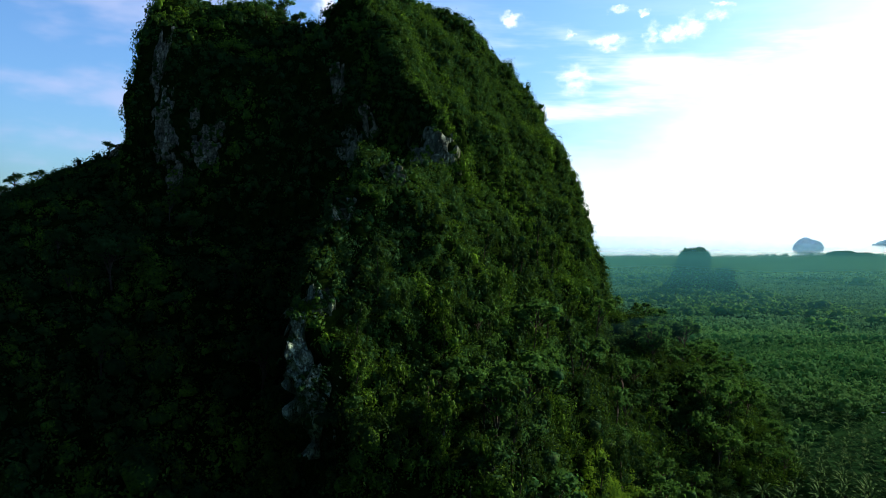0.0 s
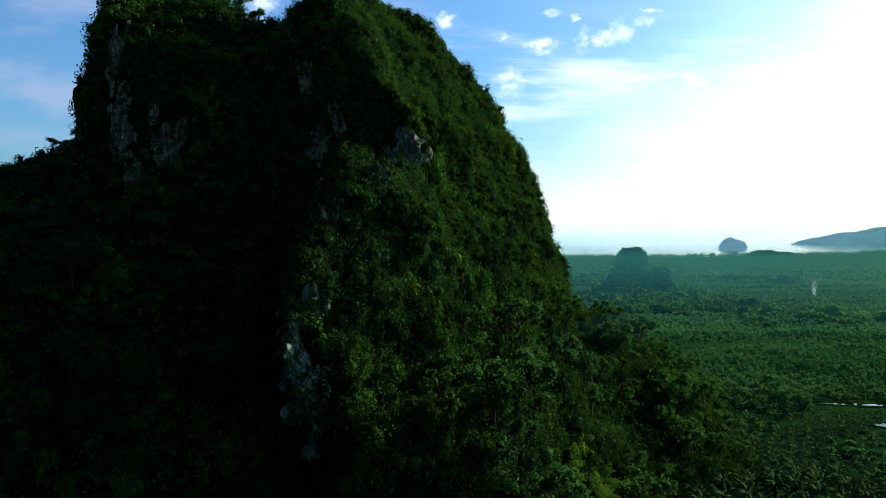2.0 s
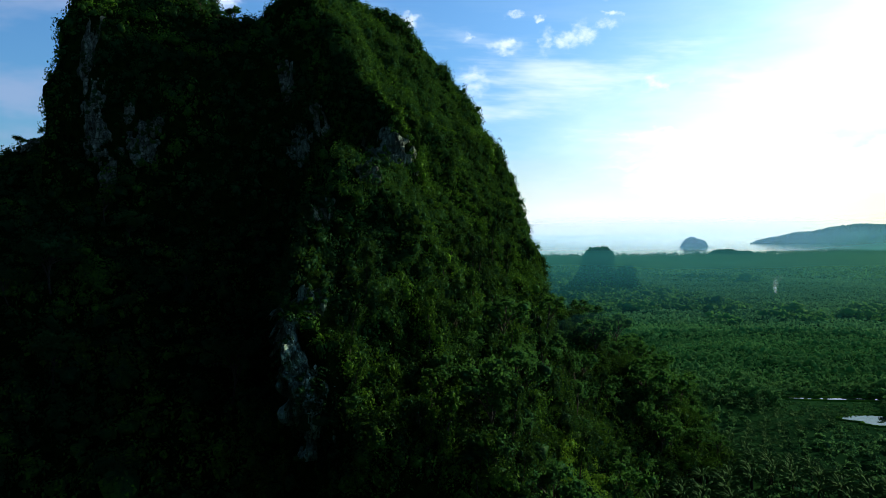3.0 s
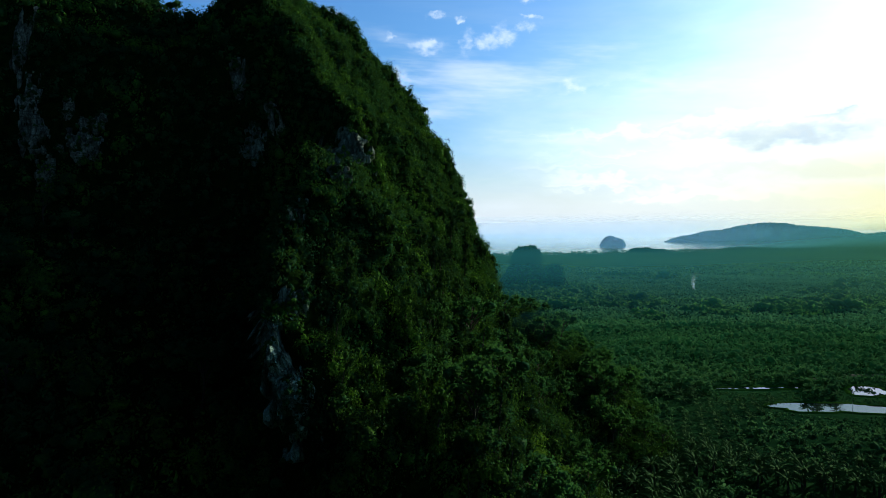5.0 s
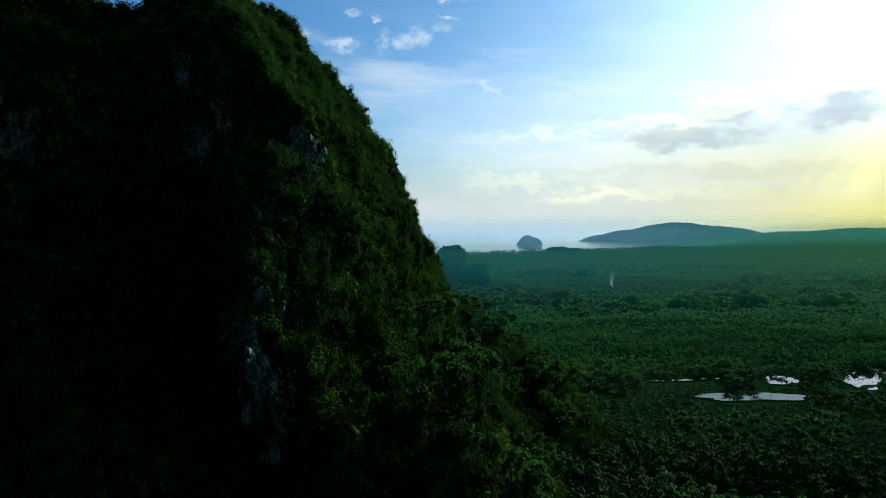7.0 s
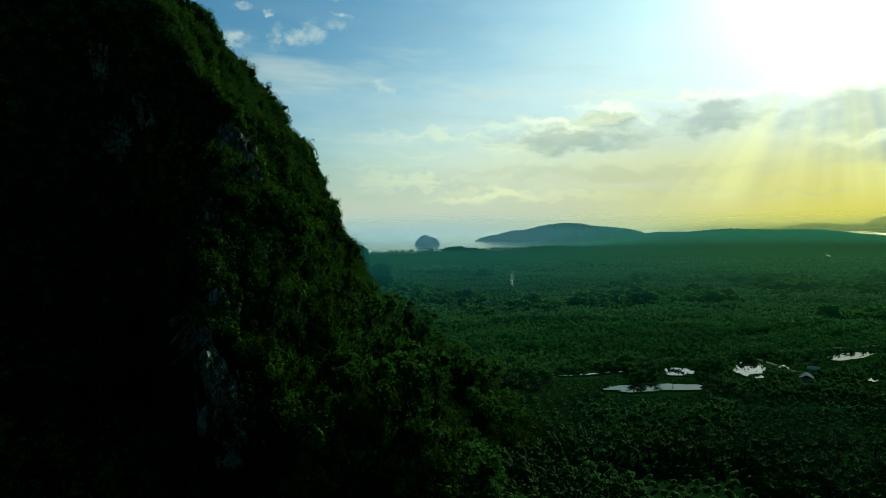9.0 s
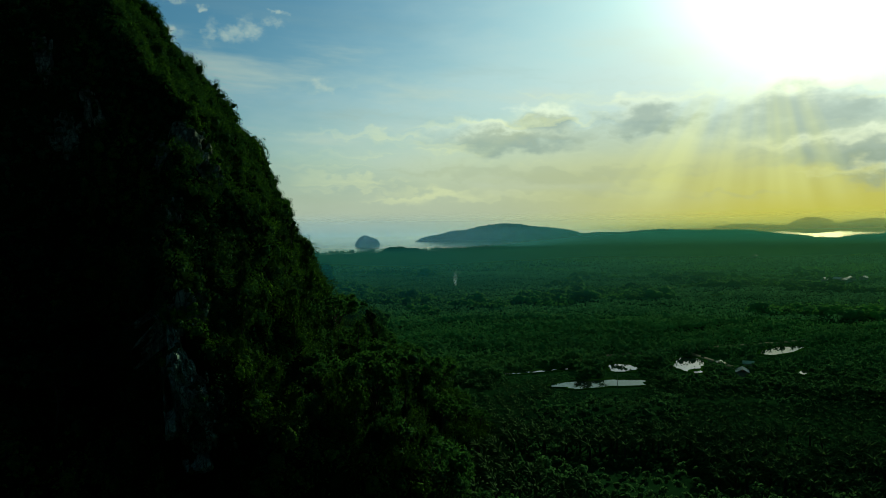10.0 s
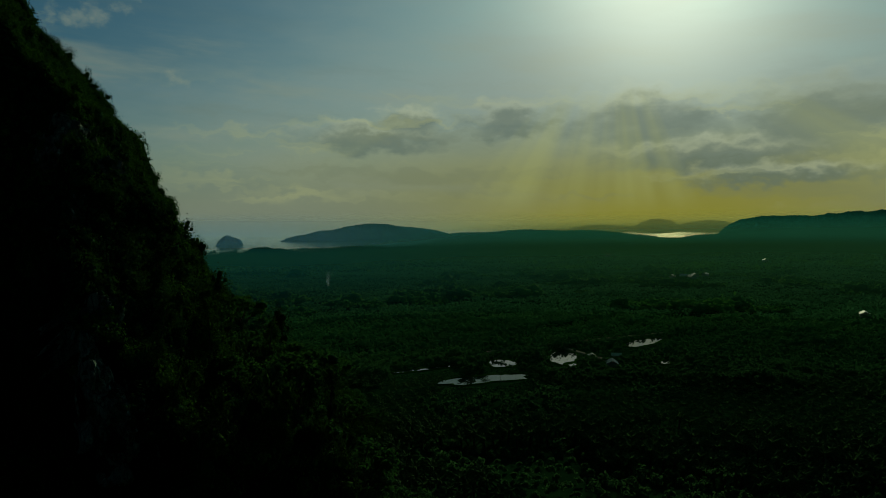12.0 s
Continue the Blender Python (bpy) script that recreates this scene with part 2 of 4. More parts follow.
def plain_material(name, a, b, scale, rough=0.85, bump=0.0, fine=6.0, metal=0.0):
    """A matt surface with two tones at two scales and a fine relief."""
    mat, g = material(name)
    place = g.node("ShaderNodeTexCoord").outputs["Object"]
    n1, n2 = g.noise(place, scale, 5.0), g.noise(place, scale * fine, 4.0)
    f = g.ramp(g.m("ADD", g.m("MULTIPLY", n1, 0.65), g.m("MULTIPLY", n2, 0.35)), 0.35, 0.65)
    p = g.node("ShaderNodeBsdfPrincipled")
    g.feed(p.inputs["Base Color"], g.mix(f, a, b))
    p.inputs["Roughness"].default_value, p.inputs["Metallic"].default_value = rough, metal
    p.inputs["Specular IOR Level"].default_value = 0.08
    if bump:
        bn = g.node("ShaderNodeBump")
        bn.inputs["Distance"].default_value = bump
        g.feed(bn.inputs["Height"], n2)
        g.tree.links.new(bn.outputs[0], p.inputs["Normal"])
    finish(g, p.outputs[0])
    return mat


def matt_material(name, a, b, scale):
    """Dull matt cover: two tones at two scales, no gloss."""
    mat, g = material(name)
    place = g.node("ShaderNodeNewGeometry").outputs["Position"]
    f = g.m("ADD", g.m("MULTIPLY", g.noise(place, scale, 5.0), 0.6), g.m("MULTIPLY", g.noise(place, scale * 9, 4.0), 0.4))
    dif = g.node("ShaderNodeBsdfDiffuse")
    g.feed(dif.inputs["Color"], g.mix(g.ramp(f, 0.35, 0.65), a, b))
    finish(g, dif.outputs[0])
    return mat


def rock_material(name, deep, bare, rust):
    """Weathered grey limestone: dark streaks down the face, pale fresh breaks, moss."""
    mat, g = material(name)
    place = g.node("ShaderNodeNewGeometry").outputs["Position"]
    x, y, z = g.split(place)
    tall = g.join(g.m("MULTIPLY", x, 1.0), g.m("MULTIPLY", y, 1.0), g.m("MULTIPLY", z, 0.16))
    streak = g.noise(tall, 0.55, 6.0, 0.6)
    patch = g.noise(place, 0.13, 4.0)
    grain = g.noise(place, 1.9, 6.0, 0.65)
    col = g.mix(g.ramp(streak, 0.36, 0.66), deep, bare)
    col = g.mix(g.m("MULTIPLY", g.ramp(patch, 0.52, 0.7), rust), col, (0.20, 0.17, 0.10))
    col = g.mix(g.m("MULTIPLY", g.ramp(grain, 0.52, 0.72), 0.75), col, (0.045, 0.06, 0.03))
    crack = g.node("ShaderNodeTexVoronoi")
    crack.feature, crack.inputs["Scale"].default_value = "DISTANCE_TO_EDGE", 0.5
    bent = g.m("MULTIPLY", g.m("SUBTRACT", grain, 0.5), 2.2)
    g.feed(crack.inputs["Vector"], g.join(g.m("ADD", x, bent), g.m("ADD", y, bent), g.m("ADD", g.m("MULTIPLY", z, 0.55), bent)))
    split = g.ramp(crack.outputs["Distance"], 0.0, 0.09)
    col = g.mix(g.m("MULTIPLY", g.m("SUBTRACT", 1.0, split), 0.8), col, (0.02, 0.025, 0.02))
    bed = g.noise(g.join(g.m("MULTIPLY", x, 0.12), g.m("MULTIPLY", y, 0.12), g.m("MULTIPLY", z, 1.6)), 1.0, 4.0)
    col = g.mix(g.m("MULTIPLY", g.ramp(bed, 0.50, 0.38), 0.55), col, deep)
    p = g.node("ShaderNodeBsdfPrincipled")
    g.feed(p.inputs["Base Color"], col)
    p.inputs["Roughness"].default_value = 0.92
    p.inputs["Specular IOR Level"].default_value = 0.2
    bn = g.node("ShaderNodeBump")
    bn.inputs["Distance"].default_value, bn.inputs["Strength"].default_value = 0.7, 0.9
    g.feed(bn.inputs["Height"], g.m("ADD", g.m("ADD", g.m("MULTIPLY", streak, 0.8), grain), g.m("ADD", g.m("MULTIPLY", split, 0.7), g.m("MULTIPLY", bed, 0.9))))
    g.tree.links.new(bn.outputs[0], p.inputs["Normal"])
    finish(g, p.outputs[0])
    return mat


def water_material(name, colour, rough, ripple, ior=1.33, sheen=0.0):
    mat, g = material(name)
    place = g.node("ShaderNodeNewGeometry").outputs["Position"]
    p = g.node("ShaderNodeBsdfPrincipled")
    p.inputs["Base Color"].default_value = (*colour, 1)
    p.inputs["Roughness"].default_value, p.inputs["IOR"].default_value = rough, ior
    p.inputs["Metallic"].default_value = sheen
    bn = g.node("ShaderNodeBump")
    bn.inputs["Distance"].default_value, bn.inputs["Strength"].default_value = ripple, 0.5
    g.feed(bn.inputs["Height"], g.noise(place, 0.35, 4.0))
    g.tree.links.new(bn.outputs[0], p.inputs["Normal"])
    finish(g, p.outputs[0])
    return mat


def haze_sheet_material(name, far_off, colour, sunward, most=0.20, top=(200.0, 96.0)):
    """A thin sheet that paints haze: sunward glow in its colour, bluer away, clear above."""
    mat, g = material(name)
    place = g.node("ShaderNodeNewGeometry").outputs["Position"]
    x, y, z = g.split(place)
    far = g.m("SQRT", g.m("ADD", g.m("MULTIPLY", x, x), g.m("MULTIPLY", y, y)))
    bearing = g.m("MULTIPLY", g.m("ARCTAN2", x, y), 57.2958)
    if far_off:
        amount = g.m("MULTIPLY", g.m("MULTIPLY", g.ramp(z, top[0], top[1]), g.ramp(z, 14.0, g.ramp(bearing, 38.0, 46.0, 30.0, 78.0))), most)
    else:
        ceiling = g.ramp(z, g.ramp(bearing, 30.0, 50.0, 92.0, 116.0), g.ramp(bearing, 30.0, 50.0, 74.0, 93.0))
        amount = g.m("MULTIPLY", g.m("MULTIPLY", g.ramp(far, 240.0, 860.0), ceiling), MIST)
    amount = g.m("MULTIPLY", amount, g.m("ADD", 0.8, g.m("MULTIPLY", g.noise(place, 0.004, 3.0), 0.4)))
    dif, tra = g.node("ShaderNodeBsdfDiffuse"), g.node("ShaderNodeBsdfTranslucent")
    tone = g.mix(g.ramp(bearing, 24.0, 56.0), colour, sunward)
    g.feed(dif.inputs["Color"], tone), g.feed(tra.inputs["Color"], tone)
    # normals aimed along the sun, so the sheet glows as sunlit haze would
    aim = g.node("ShaderNodeCombineXYZ")
    for socket, value in zip(aim.inputs, TO_SUN):
        socket.default_value = value
    away = g.node("ShaderNodeCombineXYZ")
    for socket, value in zip(away.inputs, -TO_SUN):
        socket.default_value = value
    g.tree.links.new(aim.outputs[0], dif.inputs["Normal"]), g.tree.links.new(away.outputs[0], tra.inputs["Normal"])
    both, mix, clear = g.node("ShaderNodeMixShader"), g.node("ShaderNodeMixShader"), g.node("ShaderNodeBsdfTransparent")
    g.tree.links.new(dif.outputs[0], both.inputs[1]), g.tree.links.new(tra.outputs[0], both.inputs[2])
    g.feed(mix.inputs[0], amount)
    g.tree.links.new(clear.outputs[0], mix.inputs[1]), g.tree.links.new(both.outputs[0], mix.inputs[2])
    finish(g, mix.outputs[0])
    return mat


def smoke_material():
    mat, g = material("smoke")
    place = g.node("ShaderNodeTexCoord").outputs["Generated"]
    x, y, z = g.split(place)
    edge = g.m("MULTIPLY", g.ramp(z, 1.0, 0.3), g.ramp(g.noise(place, 3.0, 5.0), 0.35, 0.65))
    dif, clear, mix = g.node("ShaderNodeBsdfTranslucent"), g.node("ShaderNodeBsdfTransparent"), g.node("ShaderNodeMixShader")
    dif.inputs["Color"].default_value = (0.55, 0.72, 0.86, 1)
    g.feed(mix.inputs[0], g.m("MULTIPLY", edge, 0.20))
    g.tree.links.new(clear.outputs[0], mix.inputs[1]), g.tree.links.new(dif.outputs[0], mix.inputs[2])
    finish(g, mix.outputs[0])
    return mat


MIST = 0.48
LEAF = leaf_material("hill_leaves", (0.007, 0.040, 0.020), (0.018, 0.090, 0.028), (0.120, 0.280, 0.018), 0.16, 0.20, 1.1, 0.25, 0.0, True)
# darker copy of the hill leaves, with shade put into its colour
LEAF_SHADED = leaf_material("shaded_hill_leaves", (0.005, 0.026, 0.014), (0.013, 0.060, 0.020), (0.085, 0.20, 0.016), 0.12, 0.16, 1.1, 0.25, 0.0, True)
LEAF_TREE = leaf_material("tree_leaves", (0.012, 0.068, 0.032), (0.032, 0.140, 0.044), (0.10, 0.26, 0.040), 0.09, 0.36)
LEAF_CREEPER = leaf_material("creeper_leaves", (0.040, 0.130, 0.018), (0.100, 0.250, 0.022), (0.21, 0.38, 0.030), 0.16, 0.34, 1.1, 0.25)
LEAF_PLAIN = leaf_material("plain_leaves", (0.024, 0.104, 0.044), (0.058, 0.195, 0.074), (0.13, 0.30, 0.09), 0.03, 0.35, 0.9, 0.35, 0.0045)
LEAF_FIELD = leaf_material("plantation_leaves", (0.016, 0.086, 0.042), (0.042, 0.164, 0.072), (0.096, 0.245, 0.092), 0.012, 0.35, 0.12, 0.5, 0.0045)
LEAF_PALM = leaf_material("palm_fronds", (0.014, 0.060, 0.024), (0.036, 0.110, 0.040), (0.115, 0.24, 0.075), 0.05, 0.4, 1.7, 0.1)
BARK = plain_material("bark", (0.035, 0.032, 0.024), (0.095, 0.085, 0.065), 0.8, 0.9, 0.05)
ROCK = rock_material("limestone", (0.09, 0.10, 0.075), (0.46, 0.47, 0.35), 0.35)
PALE_ROCK = rock_material("fresh_limestone", (0.08, 0.11, 0.08), (0.34, 0.43, 0.31), 0.2)
# limestone lightened in colour, in place of skylight missing on the crag
LIT_CRAG = rock_material("lit_crag_limestone", (0.18, 0.28, 0.21), (0.50, 0.68, 0.52), 0.1)
# near-black, so gaps between crowns carry shade in their colour
SHADE_SOIL = matt_material("shade_undergrowth", (0.003, 0.009, 0.002), (0.012, 0.030, 0.005), 0.35)
GROUND = matt_material("plain_ground", (0.010, 0.042, 0.016), (0.026, 0.085, 0.028), 0.012)
GRASS = matt_material("grass", (0.020, 0.070, 0.010), (0.045, 0.12, 0.016), 0.08)
EARTH = plain_material("bare_earth", (0.16, 0.14, 0.10), (0.28, 0.25, 0.19), 0.3, 0.9, 0.05)
# distance haze is put into this colour as a blue-green cast
FAR_WOOD = matt_material("hazed_woodland", (0.016, 0.080, 0.062), (0.034, 0.130, 0.092), 0.02)
POND = water_material("pond_water", (0.02, 0.035, 0.03), 0.03, 0.02)
# the low sky's gold reflection is put into this metallic base colour
SEA = water_material("gold_glint_sea", (0.95, 0.86, 0.54), 0.15, 0.02, 1.33, 0.9)
ROOF = plain_material("blue_sheet_roof", (0.10, 0.20, 0.30), (0.16, 0.28, 0.38), 0.6, 0.9, 0.02)
TIN = plain_material("pale_sheet_roof", (0.45, 0.46, 0.46), (0.68, 0.68, 0.66), 0.6, 0.5, 0.02)
PLASTER = plain_material("plaster", (0.20, 0.20, 0.17), (0.34, 0.33, 0.29), 0.5, 0.9, 0.01)


# ---- forms and noise ----
def hashed(i, j, k, seed):
    h = (i * 374761393 + j * 668265263 + k * 2147483647 + seed * 1274126177) & 0xFFFFFFFF
    h = ((h ^ (h >> 13)) * 1274126177) & 0xFFFFFFFF
    return ((h ^ (h >> 16)) & 0xFFFFFF) / float(0xFFFFFF) * 2 - 1


def value_noise(p, seed=0):
    """Smooth noise from -1 to 1 at the rows of p."""
    q = np.floor(p).astype(np.int64)
    f = p - q
    f = f * f * (3 - 2 * f)
    out = 0
    for a in (0, 1):
        for b in (0, 1):
            for c in (0, 1):
                w = np.where(a, f[:, 0], 1 - f[:, 0]) * np.where(b, f[:, 1], 1 - f[:, 1]) * np.where(c, f[:, 2], 1 - f[:, 2])
                out = out + w * hashed(q[:, 0] + a, q[:, 1] + b, q[:, 2] + c, seed)
    return out


def fbm(p, octaves, seed=0):
    return sum(value_noise(p * 2.03 ** o, seed + o) * 0.5 ** o for o in range(octaves))


def quick_mesh(name, verts, faces, mat, smooth=False, smooth_first=0):
    """A mesh from arrays: verts (n, 3), faces (m, 3 or 4)."""
    me = bpy.data.meshes.new(name)
    n, k = faces.shape
    me.vertices.add(len(verts))
    me.vertices.foreach_set("co", np.ascontiguousarray(verts, np.float32).ravel())
    me.loops.add(n * k)
    me.loops.foreach_set("vertex_index", np.ascontiguousarray(faces, np.int32).ravel())
    me.polygons.add(n)
    me.polygons.foreach_set("loop_start", np.arange(0, n * k, k, dtype=np.int32))
    rounded = np.full(n, smooth)
    rounded[:smooth_first] = True
    me.polygons.foreach_set("use_smooth", rounded)
    me.update(calc_edges=True)
    me.materials.append(mat)
    return me


def grid_faces(rows, cols, closed=False):
    i, j = np.meshgrid(np.arange(rows - 1), np.arange(cols if closed else cols - 1), indexing="ij")
    j2 = (j + 1) % cols
    return np.stack([i * cols + j, i * cols + j2, (i + 1) * cols + j2, (i + 1) * cols + j], -1).reshape(-1, 4)


def soft_min(a, b, k):
    h = np.clip(0.5 + 0.5 * (b - a) / k, 0, 1)
    return b * (1 - h) + a * h - k * h * (1 - h)


RNG = np.random.default_rng(7)


def unit(v):
    return v / np.maximum(np.linalg.norm(v, axis=-1, keepdims=True), 1e-9)


def ico(level):
    bm = bmesh.new()
    bmesh.ops.create_icosphere(bm, subdivisions=level, radius=1)
    v = np.array([p.co[:] for p in bm.verts])
    f = np.array([[p.index for p in q.verts] for q in bm.faces])
    bm.free()
    return v, f


ICO = {1: ico(1), 2: ico(2)}
ICO[0] = (np.array([(1, 0, -0.3), (0, 1, -0.3), (-1, 0, -0.3), (0, -1, -0.3), (0, 0, 1), (0.6, 0.6, 0.45), (-0.6, 0.6, 0.45), (-0.6, -0.6, 0.45), (0.6, -0.6, 0.45)]),
          np.array([(4, 5, 6), (4, 6, 7), (4, 7, 8), (4, 8, 5), (0, 1, 5), (1, 2, 6), (2, 3, 7), (3, 0, 8), (1, 6, 5), (2, 7, 6), (3, 8, 7), (0, 5, 8)]))


def lumps(d, phase):
    """Uneven bulges of a crown in the directions d."""
    return (np.sin(d[..., 0:1] * 4.3 + phase[..., 0:1]) * np.sin(d[..., 1:2] * 4.7 + phase[..., 1:2])
            + 0.6 * np.sin(d[..., 2:3] * 6.1 + phase[..., 2:3])
            + 0.5 * np.sin(d[..., 0:1] * 9.3 + phase[..., 1:2]) * np.sin(d[..., 1:2] * 8.1 + phase[..., 2:3]))


def leaf_crowns(centre, radii, count, size, level=2, up=None, rng=RNG, droop=0.25, rough=0.30, core=0.72):
    """Crowns of leaves: a dense uneven heart with count folded blades standing off it. Returns verts, triangles
    and how many of these belong to the hearts."""
    n = len(centre)
    phase = rng.uniform(0, 6.28, size=(n, 1, 3))
    iv, jf = ICO[level] if level is not None else (np.zeros((0, 3)), np.zeros((0, 3), int))
    d = np.repeat(iv[None], n, 0)
    heart = centre[:, None] + d * radii[:, None] * core * (1 + rough * lumps(d, phase) + 0.10 * rng.normal(size=(n, len(iv), 1)))
    hv, hf = heart.reshape(-1, 3), (jf[None] + (np.arange(n) * len(iv))[:, None, None]).reshape(-1, 3)
    d = unit(rng.normal(size=(n, count, 3)))
    if up is not None:
        flip = np.sum(d * up[:, None, :], -1) < -0.3
        d = np.where(flip[..., None], -d, d)
    rad = rng.uniform(0.66, 1.16, size=(n, count, 1)) * (1 + rough * lumps(d, phase))
    pos = centre[:, None, :] + d * rad * radii[:, None, :]
    nor = unit(d + 0.5 * rng.normal(size=(n, count, 3)) + np.array((0, 0, 0.3)))
    side = unit(np.cross(nor, rng.normal(size=(n, count, 3))))
    fore = np.cross(nor, side)
    s = (size if np.ndim(size) == 0 else np.asarray(size)[:, None, None]) * rng.uniform(0.5, 1.35, size=(n, count, 1))
    fold = nor * s * rng.uniform(-0.1, 0.3, size=(n, count, 1))
    drop = np.array((0, 0, -1.0)) * s * droop
    a, b = pos - fore * s * 0.6, pos + fore * s * 0.6 + drop
    l, r = pos - side * s * 0.42 + fold, pos + side * s * 0.42 + fold
    lv = np.stack([a, r, b, l], 2).reshape(-1, 3)
    q = np.arange(len(lv)).reshape(-1, 4) + len(hv)
    return np.concatenate([hv, lv]), np.concatenate([hf, q[:, (0, 1, 2)], q[:, (0, 2, 3)]]), len(hf)


def part(name, me, parent, label=""):
    ob = new(name, me)
    ob.parent = parent
    return tagged(ob, label)


# ---- the hill ----
# its sunny side is one long slope that falls along SLOPE; cliffs bound it in front and on the shaded side
SLOPE, ALONG = np.array((0.85, -0.52)), np.array((0.52, 0.85))
FOOT = np.array([(62, 138), (-8, 144), (-28, 156), (-37, 172), (-37, 192), (-30, 220), (-14, 246), (-4, 262), (-18, 278),
                 (-42, 294), (-95, 311), (-124, 327), (-152, 344), (-176, 392), (-184, 450), (-150, 540), (0, 580), (110, 560),
                 (110, 300)], float)


def inside_distance(x, y, ring):
    """Distance from a closed ring, positive inside."""
    p = np.stack([x, y], -1)
    best, odd = np.full(x.shape, 1e9), np.zeros(x.shape, bool)
    for a, b in zip(ring, np.roll(ring, -1, 0)):
        ab = b - a
        t = np.clip(((p - a) @ ab) / (ab @ ab), 0, 1)
        best = np.minimum(best, np.linalg.norm(p - a - t[..., None] * ab, axis=-1))
        cross = (a[1] > y) != (b[1] > y)
        with np.errstate(divide="ignore", invalid="ignore"):
            odd ^= cross & (x < a[0] + (y - a[1]) / (b[1] - a[1]) * ab[0])
    return np.where(odd, best, -best)


def hill_height(x, y):
    u = SLOPE[0] * x + SLOPE[1] * y
    v = ALONG[0] * x + ALONG[1] * y
    sunny = np.interp(u, (-260, -240, -210, -190, -171, -147, -137, -118, -104, -80, -72, -62, -51, -30, 0),
                      (240, 236, 219, 200, 177, 147, 128, 94, 72, 54, 42, 25, 8, -6, -14))
    # the apron at its foot stands higher before the spur and lower farther along
    sunny = sunny + np.interp(v, (140, 180, 230, 300, 360), (10, 4, -12, -22, -32)) * np.clip((u + np.interp(v, (150, 230), (84, 108))) / 16, 0, 1)
    sunny = sunny - 6 * np.exp(-((u + 95) / 10) ** 2) * np.clip((200 - v) / 30, 0, 1)
    # the slope ends in a sharp rim; beyond it the back of the hill drops away
    past = x - np.interp(y, (230, 300, 327, 370, 390, 413, 430, 470, 560), (84, 62, 62, 65, 63, 50, 35, 2, -60))
    back = np.interp(past, (-12, 0, 6, 25, 60, 200), (0, 2, 12, 60, 95, 200)) * np.clip((y - 262) / 40, 0, 1)
    flat = sunny - back - 1.5
    # a low wooded spur runs out from under the rim
    t = np.clip(((x - 70) * 104 + (y - 326) * 133) / (104 ** 2 + 133 ** 2), 0, 1.25)
    aside = np.hypot(x - 70 - 104 * t, y - 326 - 133 * t)
    flat = np.maximum(flat, np.interp(t, (0, 0.3, 0.6, 0.9, 1.25), (62, 46, 31, 14, -14)) - np.interp(aside, (0, 10, 40, 90), (0, 3, 24, 70)))
    lane = np.interp(y, (60, 110, 150, 190, 310, 330, 400, 450, 560, 640), (-15, -3, 26, 45, 100, 108, 138, 157, 82, -10))
    lane = np.where(x < -190, lane + (x + 190) * np.interp(y, (200, 450), (0.05, 0.40)), lane)
    i = inside_distance(x, y, FOOT)
    wall = np.interp(i, (-1, 0, 2, 5, 10, 20, 48, 70, 95), (0, 4, 22, 36, 52, 75, 109, 124, 130))
    steep = np.interp(i, (-1, 0, 2, 5, 10, 18, 30, 70, 95), (0, 6, 34, 56, 76, 98, 116, 129, 133))
    wall = wall + (steep - wall) * np.clip(np.maximum((-118 - x) / 25, (x + 60) / 20), 0, 1)
    dip = 24 * np.exp(-(((x + 66) / 30) ** 2)) * np.clip((y - 318) / 30, 0, 1)
    rise = 11 * np.exp(-(((x + 150) / 40) ** 2))
    body = soft_min(flat, np.minimum(lane, 104) + wall + rise, 8.0) - dip
    # a pinnacle stands before the sunny slope, sheer towards the shade
    pin = 121 - 1.3 * np.clip(205 - y, 0, 99) - 0.8 * np.clip(178 - y, 0, 99) - 1.2 * np.clip(y - 209, 0, 99)
    pin = pin - 1.2 * np.clip(x + 17, 0, 99) - 1.3 * np.clip(x - 3, 0, 99) - np.interp(y, (175, 184, 200), (0.5, 0.6, 1.7)) * np.clip(-21 - x, 0, 99)
    body = np.maximum(body, soft_min(pin, lane + steep * 1.15, 5.0))
    low = soft_min(lane, flat, 6.0)
    return np.where(i > -1, np.maximum(body, low), low)


STEP = 1.75
gx, gy = np.meshgrid(np.arange(-330, 262, STEP), np.arange(70, 640, STEP), indexing="xy")
gz = hill_height(gx, gy)
hp = np.stack([gx, gy, gz], -1).reshape(-1, 3)
ease = np.clip((hp[:, 2] + 6) / 30, 0, 1)[:, None]
hp = hp + ease * np.stack([fbm(hp / 17, 4, 3), fbm(hp / 17, 4, 11), 0.8 * fbm(hp / 15, 4, 23)], -1) * 3.6
# gullies and ribs that run down the slopes
rib = np.stack([(hp[:, 0] * ALONG[0] + hp[:, 1] * ALONG[1]) / 19, (hp[:, 0] * SLOPE[0] + hp[:, 1] * SLOPE[1]) / 70, hp[:, 2] / 75], -1)
deep = (np.abs(fbm(rib, 3, 41)) * 2 - 0.8) * 4.6 * ease[:, 0]
hp[:, 0] += deep * SLOPE[0] * 0.8
hp[:, 1] += deep * SLOPE[1] * 0.8
hill_faces = grid_faces(gx.shape[0], gx.shape[1])
# keep the part that stands above the plain
keep = hp[hill_faces].max(1)[:, 2] > -1.5
hill_faces = hill_faces[keep]
hill = new("hill", quick_mesh("hill", hp, hill_faces, SHADE_SOIL, True))
tagged(hill, "steep limestone hill under dense forest, bare cliffs in places", "hill", kind="structure")

quad = hp[hill_faces]
area_vec = 0.5 * np.cross(quad[:, 2] - quad[:, 0], quad[:, 3] - quad[:, 1])
area = np.linalg.norm(area_vec, axis=1)
face_n = area_vec / area[:, None]
face_c = quad.mean(1)

